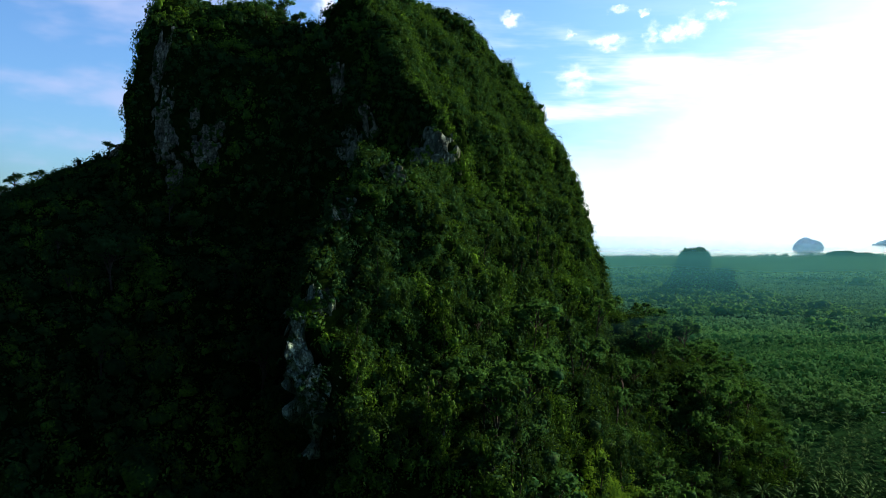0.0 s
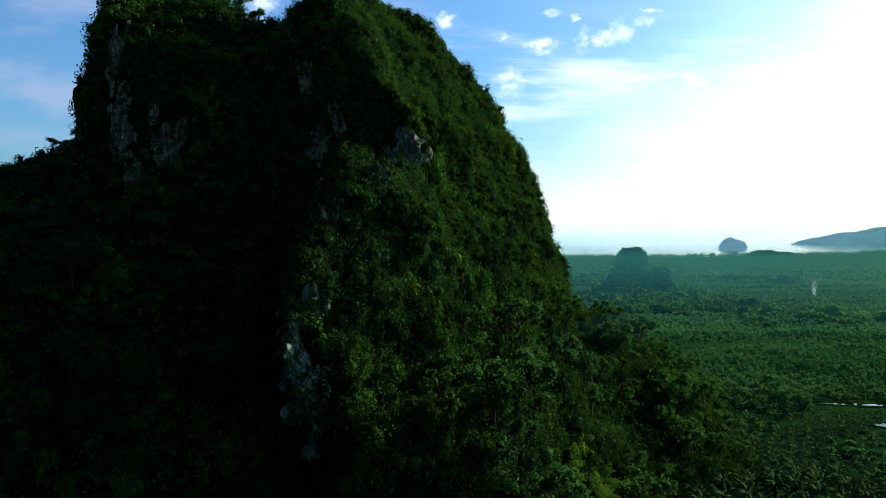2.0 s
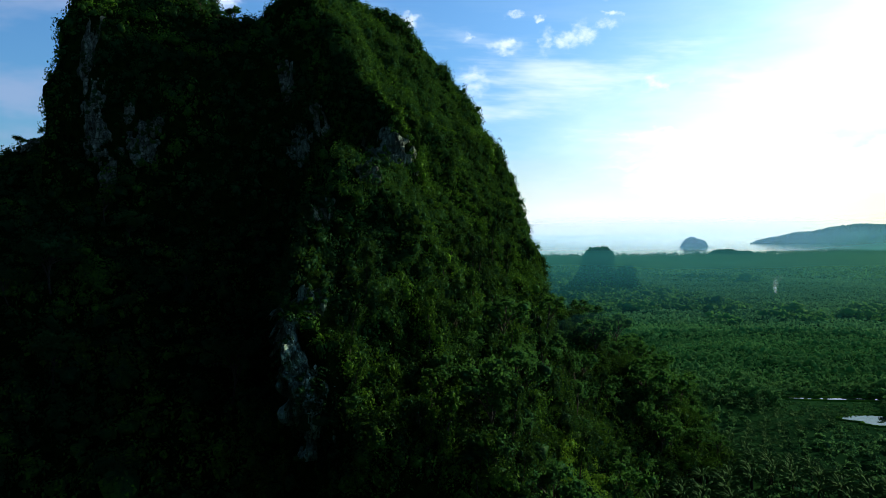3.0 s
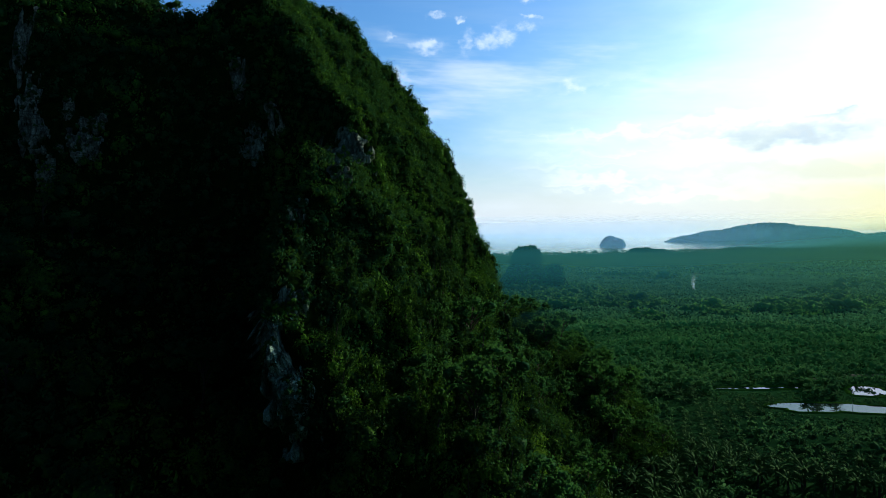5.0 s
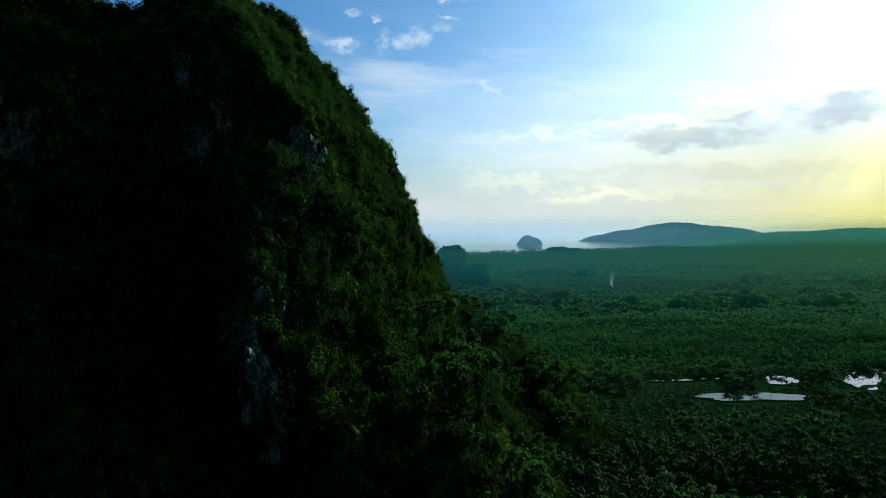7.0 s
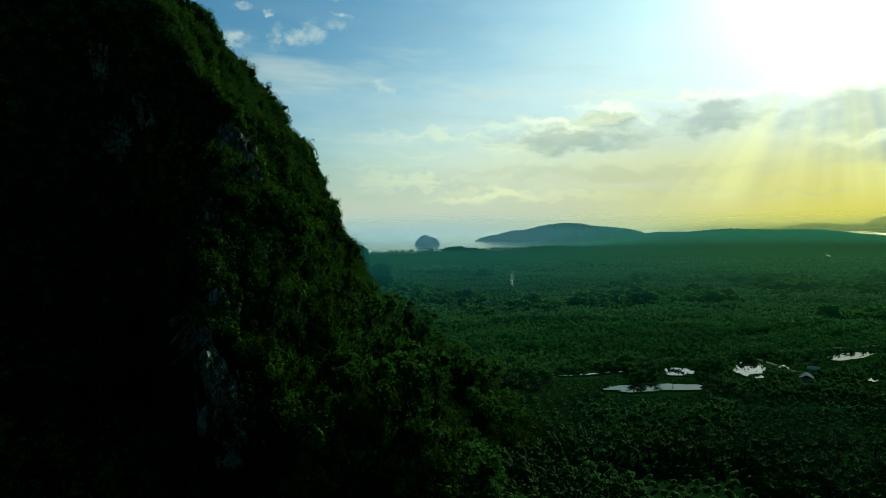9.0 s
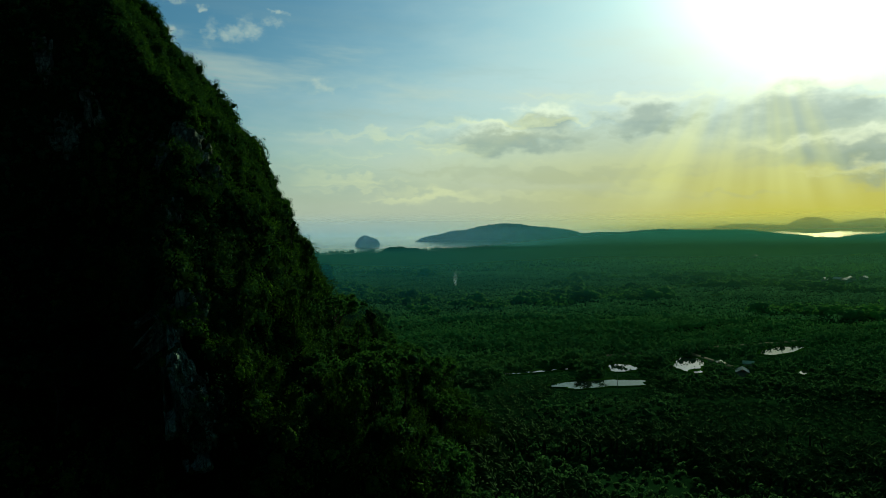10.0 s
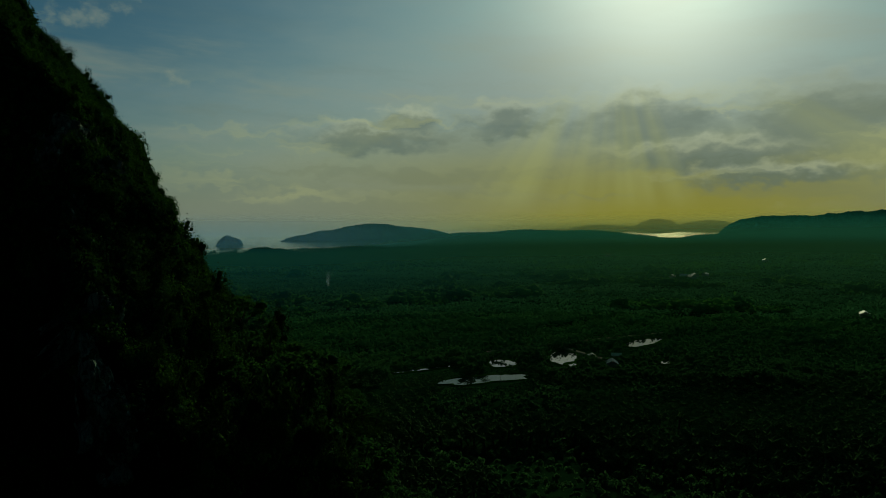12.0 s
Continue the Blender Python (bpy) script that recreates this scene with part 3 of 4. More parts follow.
# an unseen wooded ridge, added to block low sky light from behind and left
bx, by = np.meshgrid(np.arange(-760, 200, 10.0), np.arange(-330, 440, 10.0))
bz = 205 * np.exp(-(((by + 165) / 62) ** 2)) * np.interp(bx, (-700, -560, 0, 190), (0, 1, 1, 0))
bz = np.maximum(bz, 195 * np.exp(-(((bx + 560) / 70) ** 2)) * np.interp(by, (-300, -165, 300, 420), (0, 1, 1, 0))) - 4
bp = np.stack([bx, by, bz], -1).reshape(-1, 3)
bp[:, 2] += fbm(bp / 40, 4, 61) * 9 * np.clip(bp[:, 2] / 30, 0, 1)
tagged(new("unseen_sky_blocker", quick_mesh("unseen_sky_blocker", bp, grid_faces(*bx.shape), SHADE_SOIL, True)), "unseen dark ridge added to block the low sky", "hill", kind="structure")

HILL_TREE = BVHTree.FromPolygons([tuple(p) for p in hp.tolist()], hill_faces.tolist())
LOOKOUT = Vector((-20.0, 4.0, 98.0))


def on_hill(x, y, z):
    """The place on the hill's surface nearest to the line from the lookout through a point."""
    hit = HILL_TREE.ray_cast(LOOKOUT, (Vector((x, y, z)) - LOOKOUT).normalized())[0]
    return hit if hit is not None else HILL_TREE.find_nearest(Vector((x, y, z)))[0]


PALE, GREY = "pale weathered limestone face among bushes on the hill", "dark streaked limestone cliff high on the shaded side"
# bare rock: a point on it, half width, half height, label
ROCKS = [((-30.5, 177.0, 62), 7.4, 12.5, "pale broken limestone crag at the foot of the spur"),
         ((-3, 271, 130), 7, 8, PALE), ((-10, 272, 124), 4, 6, PALE), ((-38, 301, 135), 5, 8, PALE),
         ((-27, 199, 103), 2.2, 5, PALE), ((-31, 186, 81), 3.0, 3.6, PALE), ((-15, 204, 114), 2.4, 3.2, PALE),
         ((-137, 350, 181), 3.6, 18, GREY), ((-131, 337, 156), 4.2, 11, GREY), ((-127, 333, 142), 6.5, 9, GREY), ((-108, 324, 138), 8.5, 9, GREY),
         ((-113, 328, 152), 2.2, 5, GREY), ((-99, 318, 144), 3, 4, GREY), ((-200, 455, 155), 7, 11, GREY), ((-46, 322, 165), 3.0, 8, GREY),
         ((-30, 293, 142), 2.5, 5, GREY), ((-122, 331, 124), 4.5, 7, GREY)]
ROCKS = [(on_hill(*p), w, h, label) for p, w, h, label in ROCKS]
BARE = [(p.x, p.y, p.z, w * 1.2 + 1.2, h * 1.15) for p, w, h, _ in ROCKS]


def bareness(p):
    out = np.zeros(len(p))
    for x, y, z, w, h in BARE:
        q = ((p[:, 0] - x) / w) ** 2 + ((p[:, 1] - y) / (w * 1.3)) ** 2 + ((p[:, 2] - z) / h) ** 2
        out = np.maximum(out, np.exp(-q * 0.8))
    return out



def scatter(weight, n, rng):
    """n random places on the hill, weighted by face."""
    order = np.lexsort((face_c[:, 0], np.floor(face_c[:, 1] / 5.0)))
    w = np.cumsum((area * weight)[order])
    f = order[np.searchsorted(w, (np.arange(n) + rng.uniform(size=n)) / n * w[-1]).clip(0, len(w) - 1)]
    f = rng.permutation(f)
    a, b = rng.uniform(size=(2, n, 1))
    q = quad[f]
    p = (q[:, 0] * (1 - a) + q[:, 1] * a) * (1 - b) + (q[:, 3] * (1 - a) + q[:, 2] * a) * b
    return p, face_n[f]


to_open = np.sum(face_n * unit(np.array(LOOKOUT) - face_c), 1)
shown = ((face_c[:, 1] < 470) & (face_c[:, 2] > 1) & (face_c[:, 1] > 135)) * np.clip(0.55 + to_open * 2.5, 0.12, 1)
clad = shown * np.clip(1.15 - 1.45 * bareness(face_c), 0.12, 1)
sunny_side = clad * ((face_n[:, 0] > 0.1) | (face_c[:, 0] > -38)) * (face_c[:, 0] > -45)
shade_side = clad * (sunny_side == 0)


def tufted(centre, radii, up, tufts, rng):
    """Each crown becomes several smaller tufts over its upper side, as tropical crowns do. Returns centres and radii."""
    n = len(centre)
    d = unit(rng.normal(size=(n, tufts, 3)) * 0.75 + up[:, None, :])
    c = centre[:, None] + d * radii[:, None] * rng.uniform(0.45, 0.85, size=(n, tufts, 1))
    r = radii[:, None] * rng.uniform(0.30, 0.58, size=(n, tufts, 1)) * rng.uniform(0.8, 1.2, size=(n, tufts, 3))
    return c.reshape(-1, 3), r.reshape(-1, 3), np.repeat(up, tufts, 0)


def canopy(name, weight, n, lo, hi, leaf, dense, mat, label, rng, vines=0.25, small=2.0, group="forest"):
    """A closed canopy of round crowns and hanging vine curtains: each crown an uneven heart clad in many small leaves,
    gathered in tufts; dense is leaves for each square metre."""
    p, nor = scatter(weight, n, rng)
    up = unit(nor + np.array((0, 0, 0.7)))
    r = lo + (hi - lo) * rng.uniform(size=n) ** small
    r = r * np.interp(p[:, 2], (30, 110), (1.25, 0.95)) * np.where(rng.uniform(size=n) < 0.035, 1.7, 1.0)
    tall = np.where(rng.uniform(size=n) < vines * (nor[:, 2] < 0.75), rng.uniform(1.25, 1.9, n), rng.uniform(0.7, 1.15, n))
    slim = np.where(tall > 1.2, 0.8, 1.0)
    radii = np.stack([r * slim * rng.uniform(0.85, 1.2, n), r * slim * rng.uniform(0.85, 1.2, n), r * slim * tall], -1)
    centre = p + up * (r * rng.uniform(-0.25, 0.75, n))[:, None]
    phase = rng.uniform(0, 6.28, size=(n, 3))

    def shape(d, ph):
        return 1 + 0.26 * lumps(d, ph)

    iv, jf = ICO[1]
    d = np.repeat(iv[None], n, 0)
    heart = (centre[:, None] + d * radii[:, None] * 0.55 * shape(d, phase[:, None])).reshape(-1, 3)
    hf = (jf[None] + (np.arange(n) * len(iv))[:, None, None]).reshape(-1, 3)
    own = np.repeat(np.arange(n), np.maximum(8, (dense * 6.3 * r * r * slim * np.sqrt(tall)).astype(int)))
    k = len(own)
    d = unit(rng.normal(size=(k, 3)))
    face = np.sum(d * up[own], -1)
    d = np.where((face < -0.15)[:, None], d - 2 * face[:, None] * up[own], d)
    q = centre[own] + d * radii[own] * shape(d, phase[own])
    tuft = fbm(q / 1.9, 3, 77)
    q = q + d * (0.95 * tuft + rng.uniform(-0.25, 0.15, k))[:, None] * np.clip(r[own], 0.9, 2.6)[:, None] * 0.6
    nor = unit(d + 0.42 * rng.normal(size=(k, 3)) + np.array((0, 0, 0.10)))
    side = unit(np.cross(nor, rng.normal(size=(k, 3))))
    fore = np.cross(nor, side)
    s = leaf * rng.uniform(0.55, 1.4, size=(k, 1))
    drop = np.array((0, 0, -0.25)) * s
    fold = nor * s * rng.uniform(-0.05, 0.2, size=(k, 1))
    lv = np.stack([q - fore * s * 0.6, q + side * s * 0.40 + fold, q + fore * s * 0.6 + drop, q - side * s * 0.40 + fold], 1).reshape(-1, 3)
    t = np.arange(len(lv)).reshape(-1, 4) + len(heart)
    v, f = np.concatenate([heart, lv]), np.concatenate([hf, t[:, (0, 1, 2)], t[:, (0, 2, 3)]])
    return tagged(new(name, quick_mesh(name, v, f, mat, False, len(hf))), label, group, kind="stuff")


def off_strip(p):
    """How far a place lies from the creepers' strip, on the plan."""
    t = np.clip(((p[:, 0] - 34) * 24 + (p[:, 1] - 186) * 22) / (24 ** 2 + 22 ** 2), 0, 1)
    return np.hypot(p[:, 0] - 34 - 24 * t, p[:, 1] - 186 - 22 * t)


# low growth alone on the creepers' strip and just below it
beside = off_strip(face_c)
low_growth = np.min([off_strip(face_c + np.array((0.2, 0.97, 0.0)) * d) for d in (0, 6, 12, 18, 24)], 0) < 5.5
upper_side = sunny_side * (face_c[:, 2] > 58)
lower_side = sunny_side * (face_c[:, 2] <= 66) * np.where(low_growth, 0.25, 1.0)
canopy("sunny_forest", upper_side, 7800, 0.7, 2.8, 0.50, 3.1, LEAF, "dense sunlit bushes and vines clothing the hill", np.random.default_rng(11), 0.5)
canopy("foot_forest", lower_side, 1700, 1.3, 4.2, 0.56, 2.5, LEAF_SHADED, "taller round-crowned forest at the hill's foot", np.random.default_rng(13), 0.4)
canopy("shaded_forest", shade_side, 3000, 1.6, 4.2, 0.9, 0.95, LEAF, "dense dark forest on the shaded hillside", np.random.default_rng(12), 0.15)
canopy("creepers", np.clip(face_n[:, 2] * 3, 0, 1) * np.exp(-((beside / 5.0) ** 2)) * (beside < 9), 330, 0.6, 1.9, 0.5, 4.2, LEAF_CREEPER,
       "bright yellow-green creepers smothering a strip of the slope", np.random.default_rng(15), 0.1)
canopy("ridge_bushes", clad * (face_c[:, 2] > 120) * (face_n[:, 2] > 0.25), 700, 1.0, 3.2, 0.55, 2.6, LEAF, "ragged bushes along the hill's skyline",
       np.random.default_rng(14), 0.0, 3.0)


# ---- the plain, the sea and what lies far off ----
CENTRE = np.array((-40.0, 8.0))


def rise_of(r):
    """Height of the far land and sea, which rise gently towards the horizon."""
    return np.where(r < 2200, 0.0, 98.5 * (1 - r * (4900 - r) / (2200 * 2700.0)))


def near_range(d):
    """Range on this ground of what lies d metres off on a level one."""
    return np.where(d < 2200, d, 4900 - 5.94e6 / np.maximum(d, 1))


def polar(az, r):
    a = np.radians(az)
    return CENTRE[0] + r * np.sin(a), CENTRE[1] + r * np.cos(a)


def coast_range(az):
    d = np.interp(az, (-60, 0, 12, 18, 25.6, 31, 35, 39, 42, 50, 57, 62, 72, 100), (3200, 3200, 3250, 3320, 3480, 3800, 4000, 5000, 9200, 9200, 8200, 8300, 9000, 9000))
    wob = 1 + 0.012 * np.sin(az * 2.3) + 0.008 * np.sin(az * 7.1 + 1)
    return near_range(d * wob)


def sheet(name, r_list, n_az, lift, mat, label, category):
    az = np.linspace(-180, 180, n_az, endpoint=False)
    A, R = np.meshgrid(az, r_list)
    X, Y = polar(A, R)
    Z = rise_of(R) + lift(A, R)
    ob = new(name, quick_mesh(name, np.stack([X, Y, Z], -1).reshape(-1, 3), grid_faces(len(r_list), n_az, True), mat, True))
    return tagged(ob, label, category, kind="structure")


def land_lift(A, R):
    c = np.where((A > -70) & (A < 100), coast_range(A), 4880)
    return np.where(R > c, -4.0 - (R - c) * 0.02, np.clip((c - R) * 0.02, -4, 1.5) - 1.5)


sheet("ground", np.concatenate([[0.02], np.geomspace(30, 2200, 40), np.linspace(2240, 4895, 90)]), 400, land_lift, GROUND,
      "flat green plain of plantations and woods", "ground")
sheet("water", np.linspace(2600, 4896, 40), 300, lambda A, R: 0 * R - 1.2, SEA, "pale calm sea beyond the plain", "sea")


def far_hill(name, az0, az1, dist, bumps, depth, label, category="island", seed=0, rough=0.05, swell=2.6, round_off=0.6):
    """A wooded rise far off, between two bearings; bumps are (bearing, half width, height over the water)."""
    r0 = float(near_range(np.array(dist)))
    n, k = max(90, int((az1 - az0) * 26)), 37
    A, V = np.meshgrid(np.linspace(az0, az1, n), np.linspace(-1, 1, k), indexing="ij")
    h = 0
    for a, w, t in bumps:
        h = np.maximum(h, t * np.clip(1 - np.abs((A - a) / w) ** swell, 0, 1) ** round_off)
    X, Y = polar(A, r0 + V * depth)
    P = np.stack([X.ravel(), Y.ravel(), np.zeros(X.size)], -1)
    h = h * (1 + rough * fbm(P / 60, 3, seed).reshape(h.shape)) + 4.2 * fbm(P / 8, 2, seed + 5).reshape(h.shape) * (h > 1)
    Z = rise_of(np.full(A.shape, r0)) - 3 + h * np.sqrt(np.clip(1 - V ** 2, 0, 1))
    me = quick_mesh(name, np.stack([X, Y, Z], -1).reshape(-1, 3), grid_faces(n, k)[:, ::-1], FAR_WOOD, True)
    return tagged(new(name, me), label, category)


far_hill("island", 26.2, 28.6, 5900, [(27.35, 1.0, 43), (27.15, 0.72, 52)], 50, "small domed island of wooded rock in the sea", seed=2, swell=2.2, round_off=0.62)
far_hill("coastal_hill", 28.2, 32.2, 3620, [(29.6, 1.2, 24), (30.5, 1.4, 16)], 50, "low wooded rise on the shore", "hill", seed=3)
far_hill("headland", 31.2, 63.0, 9000, [(33.6, 2.2, 34), (35.2, 3.0, 58), (38.5, 5.2, 92), (41.4, 4.0, 69), (46.5, 4.5, 36), (50.8, 6.0, 49),
                                       (54.8, 5.2, 44), (57.6, 3.4, 22)], 110, "long wooded headland beyond the bay", "headland", seed=4,
         swell=2.0, round_off=0.9)
far_hill("wooded_ridge", 61.5, 98.0, 7600, [(65.6, 3.0, 24), (69.7, 4.6, 122), (75.8, 7.7, 134), (88.0, 9.2, 140)], 150,
         "wooded ridge rising behind the plain", "hill", seed=5)
far_hill("far_island", 48.8, 60.0, 60000, [(53.6, 4.0, 16), (56.4, 2.6, 42), (58.4, 1.5, 34)], 20, "faint low island on the horizon", seed=6, swell=1.6)
far_hill("far_island", 58.3, 71.0, 60000, [(60.9, 1.9, 78), (64.5, 2.6, 64), (67.8, 3.0, 54)], 20, "faint hilly island on the horizon", seed=7, swell=1.7)

# sheets that paint haze over the plain, and over the sea before the islands
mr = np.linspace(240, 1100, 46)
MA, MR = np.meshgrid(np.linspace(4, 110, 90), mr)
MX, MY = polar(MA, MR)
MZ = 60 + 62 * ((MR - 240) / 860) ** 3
mist = new("mist", quick_mesh("mist", np.stack([MX, MY, MZ], -1).reshape(-1, 3), grid_faces(len(mr), 90), haze_sheet_material("mist", False, (0.11, 0.70, 0.86), (0.22, 0.76, 0.44)), True))
tagged(mist, "tinted sheet standing in for haze over the plain", "mist", kind="structure")
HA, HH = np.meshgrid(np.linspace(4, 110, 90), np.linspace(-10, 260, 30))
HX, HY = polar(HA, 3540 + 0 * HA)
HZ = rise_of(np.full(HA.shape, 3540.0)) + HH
haze = new("sea_haze", quick_mesh("sea_haze", np.stack([HX, HY, HZ], -1).reshape(-1, 3), grid_faces(30, 90), haze_sheet_material("haze", True, (0.23, 0.54, 1.0), (0.10, 0.58, 0.50), 0.27), True))
tagged(haze, "tinted sheet standing in for haze before the islands", "haze", kind="structure")


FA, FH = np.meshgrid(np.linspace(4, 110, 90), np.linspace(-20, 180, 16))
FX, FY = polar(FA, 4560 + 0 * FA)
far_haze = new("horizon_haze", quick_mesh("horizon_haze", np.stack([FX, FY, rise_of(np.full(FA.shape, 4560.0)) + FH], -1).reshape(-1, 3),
                                          grid_faces(16, 90), haze_sheet_material("horizon_haze", True, (0.46, 0.62, 0.85), (0.88, 0.74, 0.18), 0.50, (240.0, 130.0)), True))
tagged(far_haze, "tinted sheet standing in for haze before the farthest islands", "haze", kind="structure")


# ---- bare rock faces ----
def rock_face(place, w, h, seed, label, facing=None):
    """A craggy limestone face that follows the hill, with bedding and flutes, its ragged rim sinking into it."""
    near = [n for _, n, _, _ in HILL_TREE.find_nearest_range(place, 9.0)]
    out = sum((n if n.z > 0 else -n for n in near), Vector()).normalized()
    if facing:
        out = (out * 0.5 + Vector(facing)).normalized()
    across = Vector((0, 0, 1)).cross(out).normalized()
    upward = out.cross(across)
    out, across, upward = np.array(out), np.array(across), np.array(upward)
    if facing:
        place = place + Vector(facing) * 2.4
    n, k = 46, 54
    a, b = np.meshgrid(np.linspace(-1.25, 1.25, n), np.linspace(-1.25, 1.25, k))
    p = np.stack([a.ravel() * w, b.ravel() * h, np.full(a.size, seed * 7.3)], -1)
    wave = 0.75 * fbm(np.stack([a.ravel() * 2.8, b.ravel() * 2.2, np.full(a.size, seed * 1.9)], -1), 4, seed)
    far = np.sqrt(a ** 2 + b ** 2).ravel() + wave
    bulge = 0.9 - (4.5 if facing else 2.6) * np.clip(far - 0.35, 0, 2) ** 2
    flute = np.abs(fbm(p * np.array((0.42, 0.10, 1)), 4, seed + 9)) * 1.8
    crag = fbm(p * 0.30, 5, seed + 31) * (1.5 if facing else 0.8)
    bed = 0.35 * np.abs(value_noise(p * np.array((0.12, 1.3, 1)), seed + 3))
    sharp = np.abs(fbm(p * 0.55, 4, seed + 71)) * (2.0 if facing else 0.6)
    depth = bulge * 1.7 + flute + crag + bed + sharp - 0.6
    if facing:
        a = a * (0.80 - 0.28 * b) + 0.16 - 0.42 * b
    v = np.array(place) + a.reshape(-1, 1) * across * w + b.reshape(-1, 1) * upward * h
    for i in range(0 if facing else len(v)):
        hit = HILL_TREE.ray_cast(Vector(v[i] + out * 7), Vector(-out), 14)[0]
        v[i] = v[i] - out * 4 if hit is None else hit
    v = v + depth[:, None] * out
    rock = new("rock_face", quick_mesh("rock_face", v, grid_faces(k, n), LIT_CRAG if facing else PALE_ROCK if label.startswith("pale") else ROCK))
    rng = np.random.default_rng(seed + 500)
    ledge = np.flatnonzero((far < 1.05) & (far > 0.15))
    for at in rng.choice(ledge, 12, replace=False):
        c = v[at] + rng.normal(size=(4, 3)) * np.array((0.9, 0.9, 0.6)) + out * 0.2
        r = rng.uniform(0.5, 1.1, size=(4, 1)) * np.array((1, 1, 0.9))
        lv, lf, hearts = leaf_crowns(c, r, 9, 0.5, 1, rng=rng)
        part("shrub", quick_mesh("shrub", lv, lf, LEAF, False, hearts), rock, "small shrub rooted on a ledge")
    return tagged(rock, label, "rock", "bare rocks on the hill")


for n, (p, w, h, label) in enumerate(ROCKS):
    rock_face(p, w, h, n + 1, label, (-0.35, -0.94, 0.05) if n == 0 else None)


# ---- trees ----
def tube(points, radii, sides=6):
    """A tapered, bent stem."""
    points = np.asarray(points, float)
    ang = np.linspace(0, 2 * np.pi, sides, endpoint=False)
    way = unit(np.gradient(points, axis=0))
    e1 = unit(np.cross(way, np.array((0.31, 0.87, 0.2))))
    e2 = np.cross(way, e1)
    v = points[:, None] + np.asarray(radii)[:, None, None] * (np.cos(ang)[None, :, None] * e1[:, None] + np.sin(ang)[None, :, None] * e2[:, None])
    return v.reshape(-1, 3), grid_faces(len(points), sides, True)


def merged(pieces):
    vs, fs, n = [], [], 0
    for v, f in pieces:
        vs.append(v), fs.append(f + n)
        n += len(v)
    return np.concatenate(vs), np.concatenate(fs)


def build_tree(seed, height, spread, clumps, blades, size, label):
    """A broadleaf tree: bent tapered trunk, limbs out to uneven clumps of leaves."""
    rng = np.random.default_rng(seed)
    top = np.array((rng.normal() * 0.6, rng.normal() * 0.6, height * 0.62))
    t = np.linspace(0, 1, 7)[:, None]
    stem = t * top + np.sin(t * 3.1) * rng.normal(size=3) * 0.35 * np.array((1, 1, 0)) - np.array((0, 0, 1.2)) * (1 - t)
    pieces = [tube(stem, np.linspace(0.022, 0.010, 7) * height)]
    cs, rs = [], []
    for c in range(clumps):
        a = c * 2.4 + rng.uniform(-0.5, 0.5)
        far = spread * (0.25 + 0.55 * math.sqrt((c + 0.5) / clumps))
        end = np.array((math.cos(a) * far, math.sin(a) * far, height * rng.uniform(0.60, 0.90) - far * 0.22))
        start = stem[rng.integers(3, 7)]
        u = np.linspace(0, 1, 5)[:, None]
        limb = start + (end - start) * u + np.array((0, 0, 0.12 * height)) * (u * (1 - u))
        pieces.append(tube(limb, np.linspace(0.012, 0.004, 5) * height, 4))
        cs.append(end), rs.append(spread * rng.uniform(0.30, 0.50) * np.array((1, 1, rng.uniform(0.6, 0.85))))
    c, r, u = tufted(np.array(cs), np.array(rs), np.tile((0.0, 0.0, 1.0), (len(cs), 1)), 4, rng)
    lv, lf, hearts = leaf_crowns(c, r * 1.5, blades, size, 1, rng=rng, core=0.5)
    tree = new("tree")
    tagged(tree, label, "tree", "trees on and round the hill")
    v, f = merged(pieces)
    part("trunk", quick_mesh("trunk", v, f, BARK, True), tree, "pale bare trunk with limbs")
    part("crown", quick_mesh("crown", lv, lf, LEAF_TREE, False, hearts), tree, "uneven green leaf crown")
    return tree


def build_vine_tree(seed, height, label):
    """A tall stem hung with curtains of vines from its small crown to near the ground."""
    rng = np.random.default_rng(seed)
    t = np.linspace(0, 1, 8)[:, None]
    stem = t * np.array((rng.normal() * 0.8, rng.normal() * 0.8, height)) + np.sin(t * 4) * rng.normal(size=3) * 0.4 * np.array((1, 1, 0)) - np.array((0, 0, 1.5)) * (1 - t)
    n = 26
    w = rng.uniform(0.12, 1, n) ** 0.8
    at = np.stack([np.interp(w, t[:, 0], stem[:, i]) for i in range(3)], -1)
    c = at + rng.normal(size=(n, 3)) * np.array((0.55, 0.55, 0.3)) * (0.5 + w[:, None])
    r = (rng.uniform(0.55, 1.0, n) * (0.7 + 0.9 * w ** 3))[:, None] * np.array((1, 1, 1.5))
    lv, lf, hearts = leaf_crowns(c, r, 34, 0.42, 1, rng=rng, droop=0.6, core=0.42)
    tree = new("vine_clad_tree")
    tagged(tree, label, "tree", "vine-clad trees on the hill")
    part("trunk", quick_mesh("trunk", *tube(stem, np.linspace(0.018, 0.008, 8) * height), BARK, True), tree, "slender bare trunk")
    part("vines", quick_mesh("vines", lv, lf, LEAF_SHADED, False, hearts), tree, "hanging curtain of green vines")
    return tree


